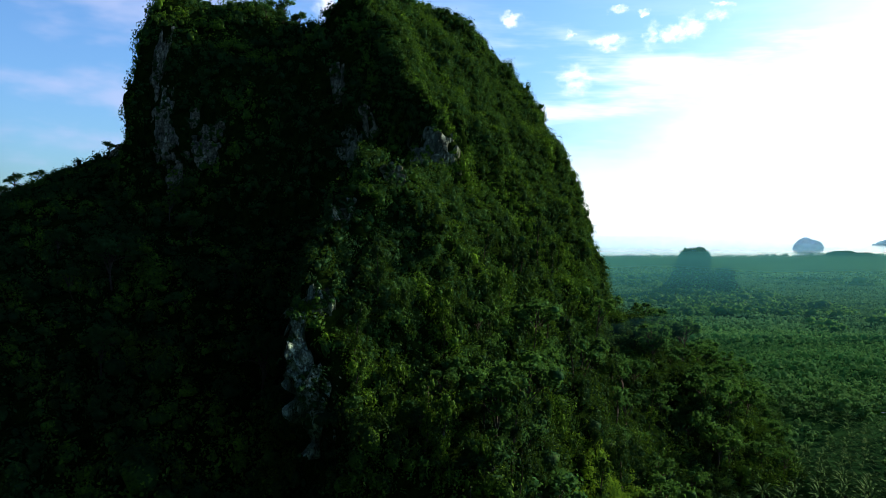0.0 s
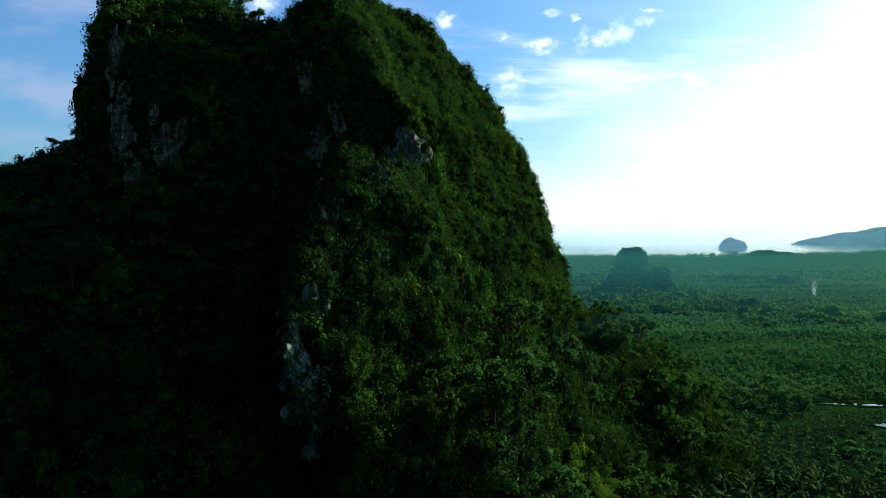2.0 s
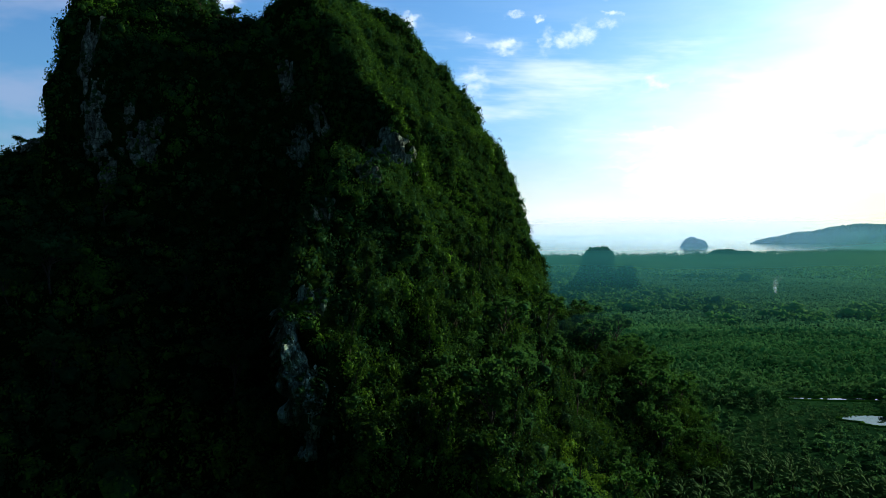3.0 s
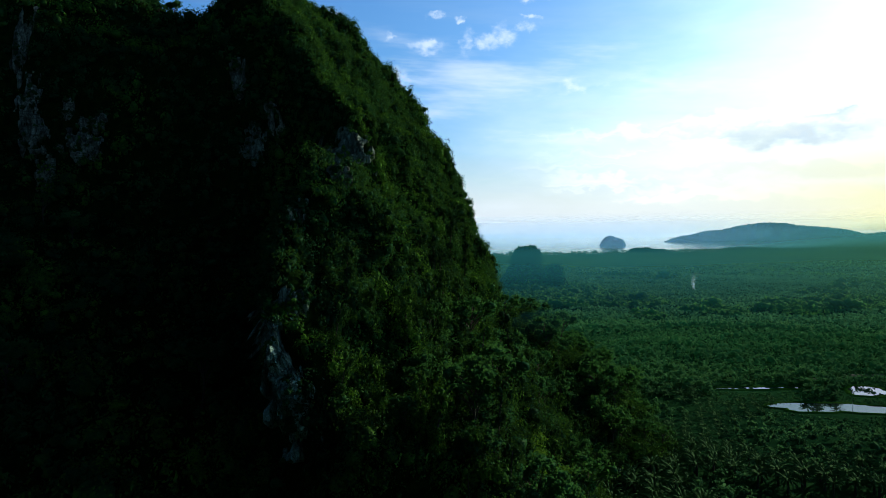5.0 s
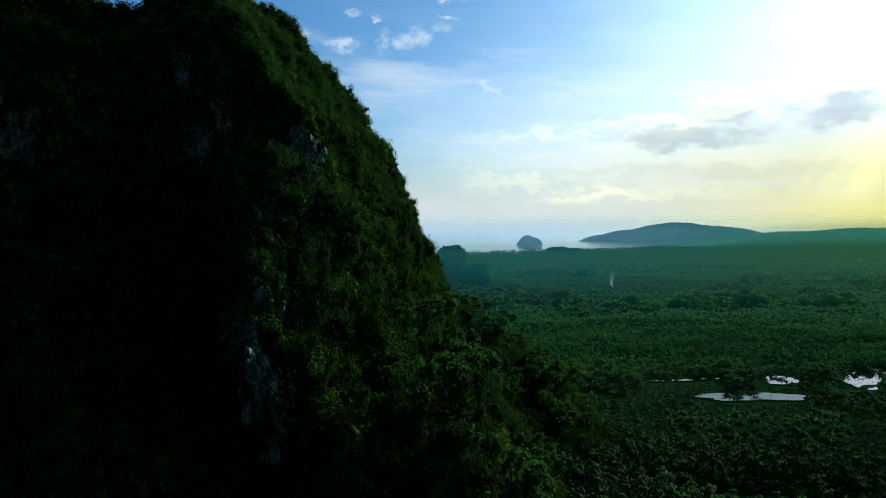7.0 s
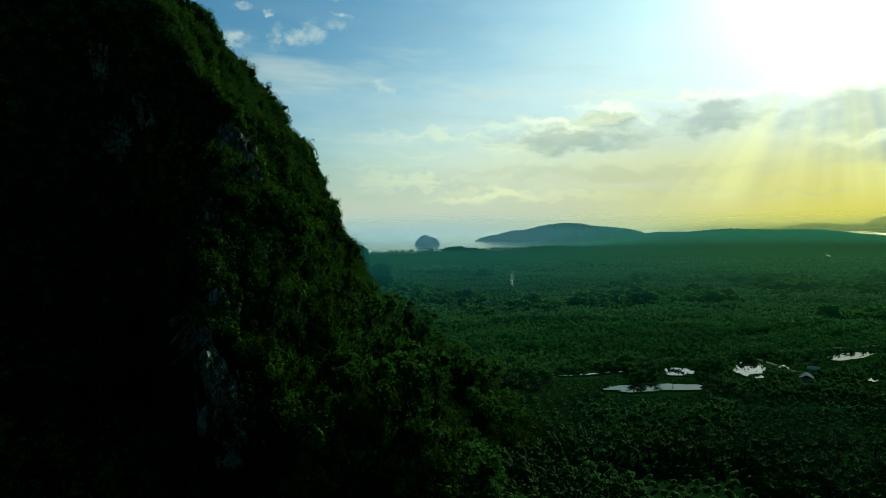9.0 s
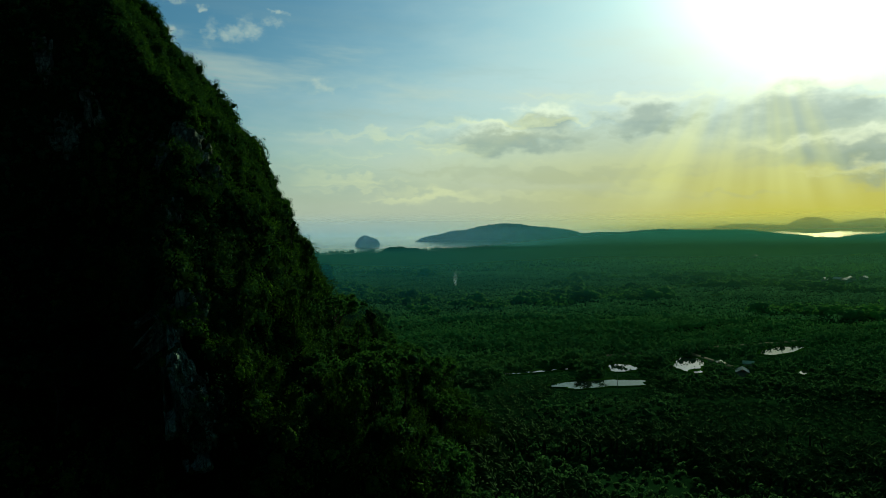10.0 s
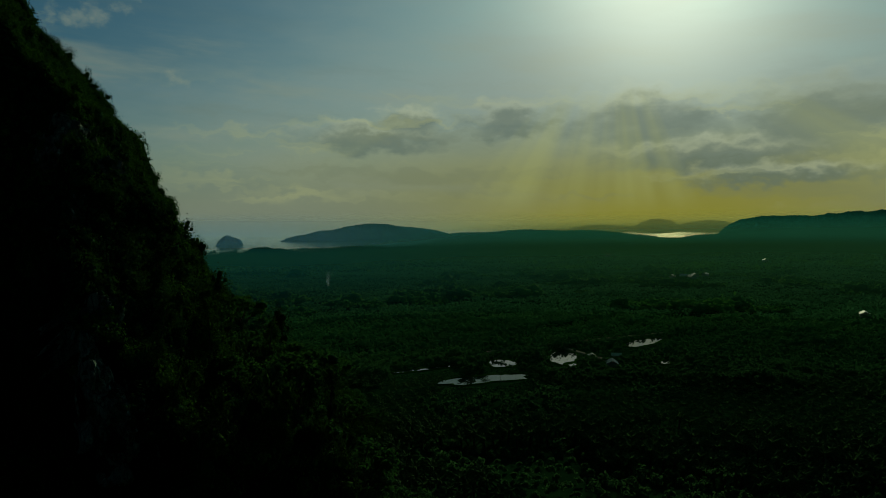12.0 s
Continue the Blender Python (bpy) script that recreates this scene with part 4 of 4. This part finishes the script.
ROUND = "round-crowned broadleaf tree on the wooded slope"
TALL = "tall slender broadleaf tree standing clear of the forest"
BROAD = "broad spreading broadleaf tree at the hill's foot"
kinds = [build_tree(21, 12, 5.0, 9, 26, 0.55, ROUND), build_tree(22, 16, 4.6, 8, 26, 0.55, TALL), build_tree(23, 13, 6.6, 12, 26, 0.6, BROAD),
         build_tree(24, 10, 4.4, 8, 26, 0.55, ROUND), build_tree(25, 15, 5.8, 11, 26, 0.6, BROAD)]
rng = np.random.default_rng(31)
apron = shown * (face_c[:, 0] > -15) * (face_c[:, 2] < 72) * (face_n[:, 2] > 0.45) * (face_c[:, 1] < 430) * ((face_c[:, 0] < 60) | (face_c[:, 2] < 53)) * ~low_growth
skyline = shown * (face_n[:, 2] > 0.5) * ((face_c[:, 2] > 196) & (np.abs(face_c[:, 0] + 62) < 45) | (face_c[:, 0] < -190) & (face_c[:, 1] > 380))
dark_slope = shown * (face_c[:, 0] < -45) * (face_c[:, 2] < 105) * (face_n[:, 2] > 0.4) * (face_c[:, 1] > 150)
spots = np.concatenate([scatter(apron, 130, rng)[0], scatter(skyline, 34, rng)[0], scatter(dark_slope, 46, rng)[0]])
used = set()
for n, p in enumerate(spots):
    k = int(rng.integers(0, 5))
    if 130 <= n < 164:
        k = 3
    s = rng.uniform(0.75, 1.25)
    m = pose(p[0], p[1], p[2] - 0.8, rng.normal() * 4, rng.normal() * 4, rng.uniform(0, 360)) @ Matrix.Diagonal((s, s, s * rng.uniform(0.85, 1.1), 1))
    if k not in used:
        used.add(k)
        kinds[k].matrix_basis = m
    else:
        copy_thing(kinds[k], m)


VINE = "tall slender tree hung with curtains of vines"
vine_kinds = [build_vine_tree(91, 12, VINE), build_vine_tree(92, 15, VINE), build_vine_tree(93, 9, VINE)]
rng = np.random.default_rng(95)
steep_low = shown * (face_c[:, 0] > -25) * (face_c[:, 2] < 84) * (face_c[:, 2] > 18) * (face_c[:, 1] < 285)
for n, p in enumerate(scatter(steep_low, 84, rng)[0]):
    s = rng.uniform(0.75, 1.2)
    m = pose(p[0], p[1], p[2] - 0.6, rng.normal() * 5, rng.normal() * 5, rng.uniform(0, 360)) @ Matrix.Diagonal((s, s, s, 1))
    if n < 3:
        vine_kinds[n].matrix_basis = m
    else:
        copy_thing(vine_kinds[n % 3], m)


# ---- ponds, tracks and grass on the plain ----
def pond(x, y, a, b, turn, seed, label):
    """Still water with an uneven bank; a and b are half lengths along and across."""
    n, t = 72, radians(turn)
    ang = np.linspace(0, 2 * np.pi, n, endpoint=False)
    w = 1 + 0.38 * fbm(np.stack([np.cos(ang) * 1.4, np.sin(ang) * 1.4, np.full(n, seed * 3.1)], -1), 4, seed)

    def ring(grow, z):
        u, v = np.cos(ang) * (a * w + grow), np.sin(ang) * (b * w + grow)
        return np.stack([x + u * math.cos(t) - v * math.sin(t), y + u * math.sin(t) + v * math.cos(t), np.full(n, z)], -1)

    surf = np.concatenate([[(x, y, 0.25)], ring(0, 0.25)])
    fan = np.stack([np.zeros(n, int), 1 + np.arange(n), 1 + (np.arange(n) + 1) % n], -1)
    base = new("pond")
    tagged(base, label, "pond", "ponds on the plain")
    part("water_surface", quick_mesh("water_surface", surf, fan, POND), base, "still water mirroring the sky")
    bank = np.concatenate([ring(-1.0, 0.1), ring(0.6, 0.75), ring(1.6, 0.6), ring(3.2, -0.4)])
    part("bank", quick_mesh("bank", bank, grid_faces(4, n, True), GRASS, True), base, "grassy bank")
    return (x, y, max(a, b), a, b, t)


PONDS = [pond(268, 333, 31, 14, -20, 1, "long still pond with a grassy bank among palms"),
         pond(318, 363, 16, 11, 35, 2, "small pond half hidden by trees"),
         pond(369, 344, 29, 11, 36, 3, "still pond beside a dike and houses"),
         pond(476, 337, 31, 9, 2, 4, "bright pond catching the low sun"),
         pond(262, 388, 30, 3.6, -14, 5, "narrow weedy strip of water"),
         pond(404, 277, 8, 4, 20, 6, "small bright pool between trees"),
         pond(350, 322, 8, 4, 30, 7, "small bright pool between trees"),
         pond(862, 668, 20, 9, 10, 8, "small far pond in the woods")]


def strip(name, pts, width, mat, label, category):
    """A low raised track along points."""
    pts = np.asarray(pts, float)
    way = unit(np.gradient(pts, axis=0))
    side = np.stack([-way[:, 1], way[:, 0]], -1)
    rows = [np.concatenate([pts + side * o, np.full((len(pts), 1), z)], 1) for o, z in ((-width, -0.5), (-width * 0.5, 0.9), (width * 0.5, 0.9), (width, -0.5))]
    v = np.stack(rows, 1).reshape(-1, 3)
    return tagged(new(name, quick_mesh(name, v, grid_faces(len(pts), 4)[:, ::-1], mat, False)), label, category)


strip("dike", [(408, 374), (396, 348), (385, 322), (374, 298)], 3.5, EARTH, "bare earth dike along the ponds", "dike")
strip("track", [(300, 396), (340, 404), (400, 392), (470, 372), (540, 352)], 3.0, EARTH, "pale earth track across the plain", "track")


# ---- palms ----
def frond(rng, length, a, rise, segs):
    """One arching feather of a palm, folded along its rib."""
    t = np.linspace(0, 1, segs + 1)
    run = length * (t - 0.16 * t ** 3)
    zz = length * (rise * t - (0.42 + 0.35 * rise) * t ** 2.2)
    half = 0.44 * np.sin(np.pi * np.clip(t * 0.93 + 0.06, 0, 1)) ** 0.6
    c, s = math.cos(a), math.sin(a)
    mid = np.stack([run * c, run * s, zz], -1)
    side = np.stack([-s * half, c * half, -0.55 * half], -1)
    other = np.stack([s * half, -c * half, -0.55 * half], -1)
    v = np.stack([mid + other, mid, mid + side], 1).reshape(-1, 3)
    return v, grid_faces(segs + 1, 3)


def palm_pieces(seed, fronds, segs, trunk):
    rng = np.random.default_rng(seed)
    stem = tube(np.stack([np.linspace(0, 0.3, 5), np.zeros(5), np.linspace(-0.5, trunk, 5)], -1), np.linspace(0.42, 0.3, 5), 8)
    leaves = []
    for i in range(fronds):
        v, f = frond(rng, rng.uniform(4.6, 6.2), i * 2.39996 + rng.uniform(-0.15, 0.15), 1.15 - 1.0 * i / fronds, segs)
        leaves.append((v + np.array((0.3, 0, trunk)), f))
    return stem, merged(leaves)


def build_palm(seed, trunk, label):
    stem, leaves = palm_pieces(seed, 28, 5, trunk)
    palm = new("oil_palm")
    tagged(palm, label, "palm", "palms of the plantation")
    part("trunk", quick_mesh("trunk", *stem, BARK, True), palm, "rough stubby trunk")
    part("crown", quick_mesh("crown", *leaves, LEAF_PALM), palm, "arching feathery fronds")
    return palm


def near_pond(x, y, gap, toward):
    """Whether a place lies on a pond, or close before it as seen from the hill's side."""
    out = np.zeros(np.shape(x), bool)
    for px, py, _, a, b, t in PONDS:
        d = math.hypot(px + 60, py - 8)
        for k in np.linspace(0, toward, 11):
            qx, qy = x - px + (px + 60) / d * k, y - py + (py - 8) / d * k
            u, v = qx * math.cos(t) + qy * math.sin(t), -qx * math.sin(t) + qy * math.cos(t)
            out |= (u / (a + gap)) ** 2 + (v / (b + gap)) ** 2 < 1
    return out


def plain_places(r0, r1, az0, az1, gap, jitter, rng, gap_pond=0.5, toward=46.0):
    """Loosely gridded places on the plain, clear of hill, ponds and tracks."""
    xs, ys = np.meshgrid(np.arange(-200, r1 + 60, gap), np.arange(-100, r1 + 60, gap * 0.87))
    xs = xs + (np.arange(xs.shape[0]) % 2)[:, None] * gap * 0.5
    x, y = (xs + rng.normal(size=xs.shape) * jitter).ravel(), (ys + rng.normal(size=ys.shape) * jitter).ravel()
    r, az = np.hypot(x - CENTRE[0], y - CENTRE[1]), np.degrees(np.arctan2(x - CENTRE[0], y - CENTRE[1]))
    ok = (r > r0) & (r < r1) & (az > az0) & (az < az1) & (r < np.where(az > -70, coast_range(az), 1e9) - 6)
    ok &= ~near_pond(x, y, gap_pond, toward)
    for cx_, cy_, cr_ in ((359, 290, 9), (402, 356, 9), (393, 338, 9), (384, 316, 9), (372, 314, 8)):
        ok &= np.hypot(x - cx_, y - cy_) > cr_
    x, y, r = x[ok], y[ok], r[ok]
    inside = (x > -325) & (x < 255) & (y > 75) & (y < 630)
    h = np.full(x.shape, -9.0)
    h[inside] = hill_height(x[inside], y[inside])
    ok = h < 2.5
    return x[ok], y[ok], r[ok]


palm_kinds = [build_palm(41, 4.6, "oil palm with a stubby trunk and arching fronds"), build_palm(42, 6.0, "taller oil palm with arching fronds"),
              build_palm(43, 3.6, "young low oil palm with arching fronds")]
rng = np.random.default_rng(51)
x, y, r = plain_places(225, 470, 20, 84, 9.0, 0.8, rng)
grove = value_noise(np.stack([x / 70, y / 70, 0 * x], -1), 5) + 0.5 * value_noise(np.stack([x / 25, y / 25, 0 * x], -1), 6) < 0.42
px, py, pr = x[grove], y[grove], r[grove]
wild = np.stack([x[~grove], y[~grove]], -1)
order = np.argsort(pr)
px, py = px[order], py[order]
for n in range(min(290, len(px))):
    k = n % 3
    s = rng.uniform(0.95, 1.25)
    m = pose(px[n], py[n], 0.0, 0, 0, rng.uniform(0, 360)) @ Matrix.Diagonal((s, s, s, 1))
    if n < 3:
        palm_kinds[k].matrix_basis = m
    else:
        copy_thing(palm_kinds[k], m)
stem, leaves = palm_pieces(44, 14, 3, 4.5)


def spread_copies(v, f, at, scale, turn):
    """Many copies of one small mesh as one."""
    c, s = np.cos(turn), np.sin(turn)
    out = np.stack([v[None, :, 0] * c[:, None] - v[None, :, 1] * s[:, None], v[None, :, 0] * s[:, None] + v[None, :, 1] * c[:, None],
                    np.repeat(v[None, :, 2], len(at), 0)], -1) * scale[:, None, None] + at[:, None, :]
    faces = f[None] + (np.arange(len(at)) * len(v))[:, None, None]
    return out.reshape(-1, 3), faces.reshape(-1, f.shape[1])


rest = np.stack([px[290:], py[290:], 0 * px[290:]], -1)
v, f = spread_copies(*leaves, rest, rng.uniform(0.8, 1.1, len(rest)), rng.uniform(0, 6.28, len(rest)))
tagged(new("palm_grove", quick_mesh("palm_grove", v, f, LEAF_PALM)), "farther oil palms of the plantation", "palms", kind="stuff")


# ---- woods and plantations of the plain ----
def tree_lines(x, y, seed):
    """Growth is taller along winding lines and lower in some fields."""
    line = np.abs(value_noise(np.stack([x / 190, y / 85, 0 * x], -1), seed)) < 0.05
    plot = value_noise(np.stack([x / 95, y / 50, 0 * x + 3], -1), seed + 1)
    return np.where(line, 1.55, 1.0) * (1 + 0.38 * plot)


def crowns(name, x, y, z, r, count, size, level, mat, label, rng, tall=0.75, lift=0.7, tufts_near=0, core=0.72):
    order = np.argsort(np.hypot(x - CENTRE[0], y - CENTRE[1]))
    x, y, z, r = x[order], y[order], z[order], r[order]
    centre = np.stack([x, y, z + r * lift], -1)
    radii = np.stack([r, r, r * tall * rng.uniform(0.8, 1.3, len(r))], -1)
    if tufts_near:
        c, q, _ = tufted(centre[:tufts_near], radii[:tufts_near], np.tile((0.0, 0.0, 1.0), (tufts_near, 1)), 5, rng)
        centre, radii = np.concatenate([c, centre[tufts_near:]]), np.concatenate([q * 1.2, radii[tufts_near:]])
    v, f, hearts = leaf_crowns(centre, radii, count, size, level, np.tile((0.0, 0.0, 1.0), (len(centre), 1)), rng, core=core)
    return tagged(new(name, quick_mesh(name, v, f, mat, False, hearts)), label, "trees", kind="stuff")


rng = np.random.default_rng(61)
x, y, r = plain_places(440, 800, 8, 86, 6.3, 1.7, rng)
x, y = np.concatenate([x, wild[:, 0]]), np.concatenate([y, wild[:, 1]])
size = (2.2 + 2.4 * rng.uniform(size=len(x)) ** 2) * tree_lines(x, y, 9)
size = np.minimum(size * (1 + 0.55 * value_noise(np.stack([x / 38, y / 26, 0 * x], -1), 88)), 6.4)
crowns("near_wood", x, y, 0 * x, size, 12, 1.25, 0, LEAF_PLAIN, "mixed trees and bushes of the plain", rng, 0.8, 0.7, 1300, 0.5)
x, y, r = plain_places(800, 1700, 7, 80, 8.4, 3.6, rng)
size = (3.2 + 2.8 * rng.uniform(size=len(x)) ** 2) * tree_lines(x, y, 19)
size = size * (1 + 0.5 * value_noise(np.stack([x / 42, y / 30, 0 * x], -1), 89))
woods = value_noise(np.stack([x / 150, y / 150, 0 * x], -1), 33) + 0.55 * value_noise(np.stack([x / 48, y / 48, 0 * x], -1), 34) > 0.30
crowns("plantation", x[~woods], y[~woods], 0 * x[~woods], size[~woods] * 1.15, 6, 3.0, None, LEAF_FIELD, "plantation trees in loose rows across the plain",
       rng, 0.34, 0.7)
crowns("dark_woods", x[woods], y[woods], 0 * x[woods], size[woods] * 1.45, 6, 3.4, 0, LEAF_TREE, "darker patches of wild wood among the plantations",
       rng, 0.6, 0.7)
x, y, r = plain_places(1700, 4200, 7, 82, 18.5, 5.0, rng)
size = (6.0 + 6.5 * rng.uniform(size=len(x)) ** 2) * tree_lines(x * 0.5, y * 0.5, 29)
size = np.minimum(size * (1.1 + 0.6 * value_noise(np.stack([x / 110, y / 60, 0 * x], -1), 90)), 12.0)
woods = value_noise(np.stack([x / 260, y / 110, 0 * x], -1), 35) + 0.6 * value_noise(np.stack([x / 80, y / 60, 0 * x], -1), 36) > 0.2
for name, some, mat, tall, label in (("far_wood", ~woods, LEAF_FIELD, 0.55, "far woods reaching to the shore"),
                                     ("far_dark_wood", woods, LEAF_TREE, 0.85, "darker strips of tall wood before the shore")):
    crowns(name, x[some], y[some], rise_of(r[some]) - 3, size[some], 6, 5.0, None, mat, label, rng, tall, 0.6)
# rushes and low bushes in the clearings round the ponds
rng = np.random.default_rng(65)
x, y = rng.uniform(215, 520, 9000), rng.uniform(250, 420, 9000)
ok = near_pond(x, y, 7.0, 40.0) & ~near_pond(x, y, 0.4, 7.0)
x, y = x[ok], y[ok]
crowns("pond_rushes", x, y, 0 * x, 0.4 + 0.7 * rng.uniform(size=len(x)) ** 3, 6, 0.6, 0, LEAF_PLAIN, "rushes and low bushes round the ponds", rng, 0.8, 0.5)
# the row of slender trees along the shore
az = np.sort(np.random.default_rng(71).uniform(9, 50, 760))
cr = coast_range(az) - rng.uniform(4, 40, len(az))
cx, cy = polar(az, cr)
crowns("shore_trees", cx, cy, rise_of(cr) - 2, (2.4 + 4.6 * rng.uniform(size=len(az)) ** 2.2) * (1 + 0.35 * np.sin(az * 3.1) * np.sin(az * 7.7)), 12, 2.0, 1, LEAF_PLAIN,
       "uneven row of slender trees along the shore", rng, 1.25, 1.5)


# ---- the small limestone stack on the plain ----
def stack_height(x, y):
    a = np.maximum(np.hypot((x - 409) / 23, (y - 1188) / 22), np.abs(x - 409) / 20.5)
    b = np.hypot((x - 456) / 15, (y - 1176) / 20)
    c = np.hypot((x - 424) / 84, (y - 1178) / 52)
    tower = np.interp(a, (0, 0.85, 1.0, 1.12, 1.5, 2.2, 3.0), (76, 74, 66, 46, 30, 11, 0))
    knoll = np.interp(b, (0, 0.5, 0.9, 1.2, 1.9), (46, 44, 36, 22, 0))
    return np.maximum(np.maximum(tower, knoll), np.interp(c, (0, 0.5, 1), (26, 15, -3)))


sx, sy = np.meshgrid(np.arange(330, 535, 2.5), np.arange(1104, 1262, 2.5))
sp = np.stack([sx.ravel(), sy.ravel(), stack_height(sx, sy).ravel()], -1)
sp += np.stack([fbm(sp / 19, 4, 1), fbm(sp / 19, 4, 2), fbm(sp / 17, 4, 3)], -1) * 4.2 * np.clip(sp[:, 2:] / 20, 0, 1)
stack_faces = grid_faces(*sx.shape)
stack = new("limestone_stack")
tagged(stack, "small wooded limestone stack standing on the plain", "rock stack")
part("rock", quick_mesh("rock", sp, stack_faces, SHADE_SOIL, True), stack, "dark rock core")
q = sp[stack_faces]
sa = np.linalg.norm(np.cross(q[:, 2] - q[:, 0], q[:, 3] - q[:, 1]), axis=1) * (q[:, :, 2].mean(1) > 0)
pick = rng.choice(len(sa), 2200, p=sa / sa.sum())
cc = q[pick].mean(1)
rr = rng.uniform(1.4, 3.4, len(cc))
v, f, hearts = leaf_crowns(cc, np.stack([rr, rr, rr], -1), 7, 1.3, 1, rng=rng)
part("forest", quick_mesh("forest", v, f, LEAF, False, hearts), stack, "dense green growth")


# ---- houses, poles and smoke ----
def box(cx, cy, cz, sx_, sy_, sz_):
    bm = bmesh.new()
    bmesh.ops.create_cube(bm, size=1, matrix=Matrix.Translation((cx, cy, cz)) @ Matrix.Diagonal((sx_, sy_, sz_, 1)))
    bmesh.ops.bevel(bm, geom=bm.edges[:], offset=0.04, segments=1, affect="EDGES")
    return bm


def bm_mesh(name, bm, mat):
    me = bpy.data.meshes.new(name)
    bm.to_mesh(me), bm.free()
    me.materials.append(mat)
    return me


def house(x, y, z, turn, w, d, h, roof_mat, label):
    """A low house: walls, a gabled sheet roof with eaves, a door and windows."""
    ob = new("house")
    ob.matrix_basis = pose(x, y, z, 0, 0, turn)
    tagged(ob, label, "house", "houses on the plain")
    part("wall", bm_mesh("wall", box(0, 0, h / 2, w, d, h), PLASTER), ob, "plastered wall")
    e, t, up = 0.9, 0.12, d * 0.28
    for sgn in (-1, 1):
        bm = bmesh.new()
        a = [(-w / 2 - e, 0, h + up), (w / 2 + e, 0, h + up), (w / 2 + e, sgn * (d / 2 + e), h - 0.25), (-w / 2 - e, sgn * (d / 2 + e), h - 0.25)]
        lower = [bm.verts.new(p) for p in a]
        upper = [bm.verts.new((p[0], p[1], p[2] + t)) for p in a]
        bm.faces.new(lower), bm.faces.new(upper[::-1])
        for i in range(4):
            bm.faces.new((lower[i], lower[(i + 1) % 4], upper[(i + 1) % 4], upper[i]))
        bmesh.ops.recalc_face_normals(bm, faces=bm.faces[:])
        part("roof", bm_mesh("roof", bm, roof_mat), ob, "sloping sheet roof")
    for wx in (-w * 0.3, w * 0.3):
        part("window", bm_mesh("window", box(wx, -d / 2 - 0.03, h * 0.55, 1.2, 0.08, 1.1), POND), ob, "dark window")
    part("door", bm_mesh("door", box(0, -d / 2 - 0.03, 1.05, 1.0, 0.08, 2.1), BARK), ob, "wooden door")
    return ob


house(364, 297, 0, 35, 11, 7, 3.0, ROOF, "low house with a blue sheet roof beside the ponds")
house(378, 324, 0, 30, 7, 5, 2.8, TIN, "small pale-roofed shed beside the dike")
house(394, 312, 0, 120, 6, 5, 2.8, TIN, "small shed with a pale sheet roof by the dike")
for hx, hy, a in ((1144, 660, 20), (1175, 652, 80), (1210, 648, 40), (1236, 640, 10), (1160, 630, 60)):
    house(hx, hy, 7.5, a, 14, 10, 4.0, TIN, "far pale-roofed house among the trees")
house(1846, 764, 8, 30, 26, 14, 6, TIN, "far large shed with a bright pale roof")
house(1990, 1335, float(rise_of(np.array(2420.0))) + 9, 30, 30, 16, 6, TIN, "far large shed with a bright pale roof")
house(751, 238, 5, 20, 16, 9, 4, TIN, "pale-roofed house among the trees")

pole = new("utility_pole")
tagged(pole, "thin concrete utility pole beside the pond", "pole")
pole.matrix_basis = pose(266, 318, 0)
part("post", quick_mesh("post", *tube([(0, 0, -0.5), (0, 0, 4), (0, 0, 9)], [0.16, 0.14, 0.1]), PLASTER, True), pole)
part("crossarm", bm_mesh("crossarm", box(0, 0, 8.4, 1.6, 0.12, 0.12), BARK), pole, "wooden crossarm")

# smoke of a small fire: thin wisps that lean with the wind
plume = new("smoke_plume")
plume.matrix_basis = pose(628, 1017, 6)
tagged(plume, "thin white smoke rising from a small fire", "smoke")
SMOKE = smoke_material()
for i in range(4):
    t = np.linspace(0, 1, 14)
    wid = 1.0 + 5.0 * t
    mid = np.stack([3.0 * t ** 2 * i + 2.2 * np.sin(t * 5 + i), 1.5 * np.cos(t * 4 + i), t * 30], -1)
    a = i * 0.8
    side = np.stack([wid * math.cos(a), wid * math.sin(a), 0 * t], -1)
    v = np.stack([mid - side, mid + np.array((0.6, 0.6, 0)), mid + side], 1).reshape(-1, 3)
    part("wisp", quick_mesh("wisp", v, grid_faces(14, 3), SMOKE, True), plume)
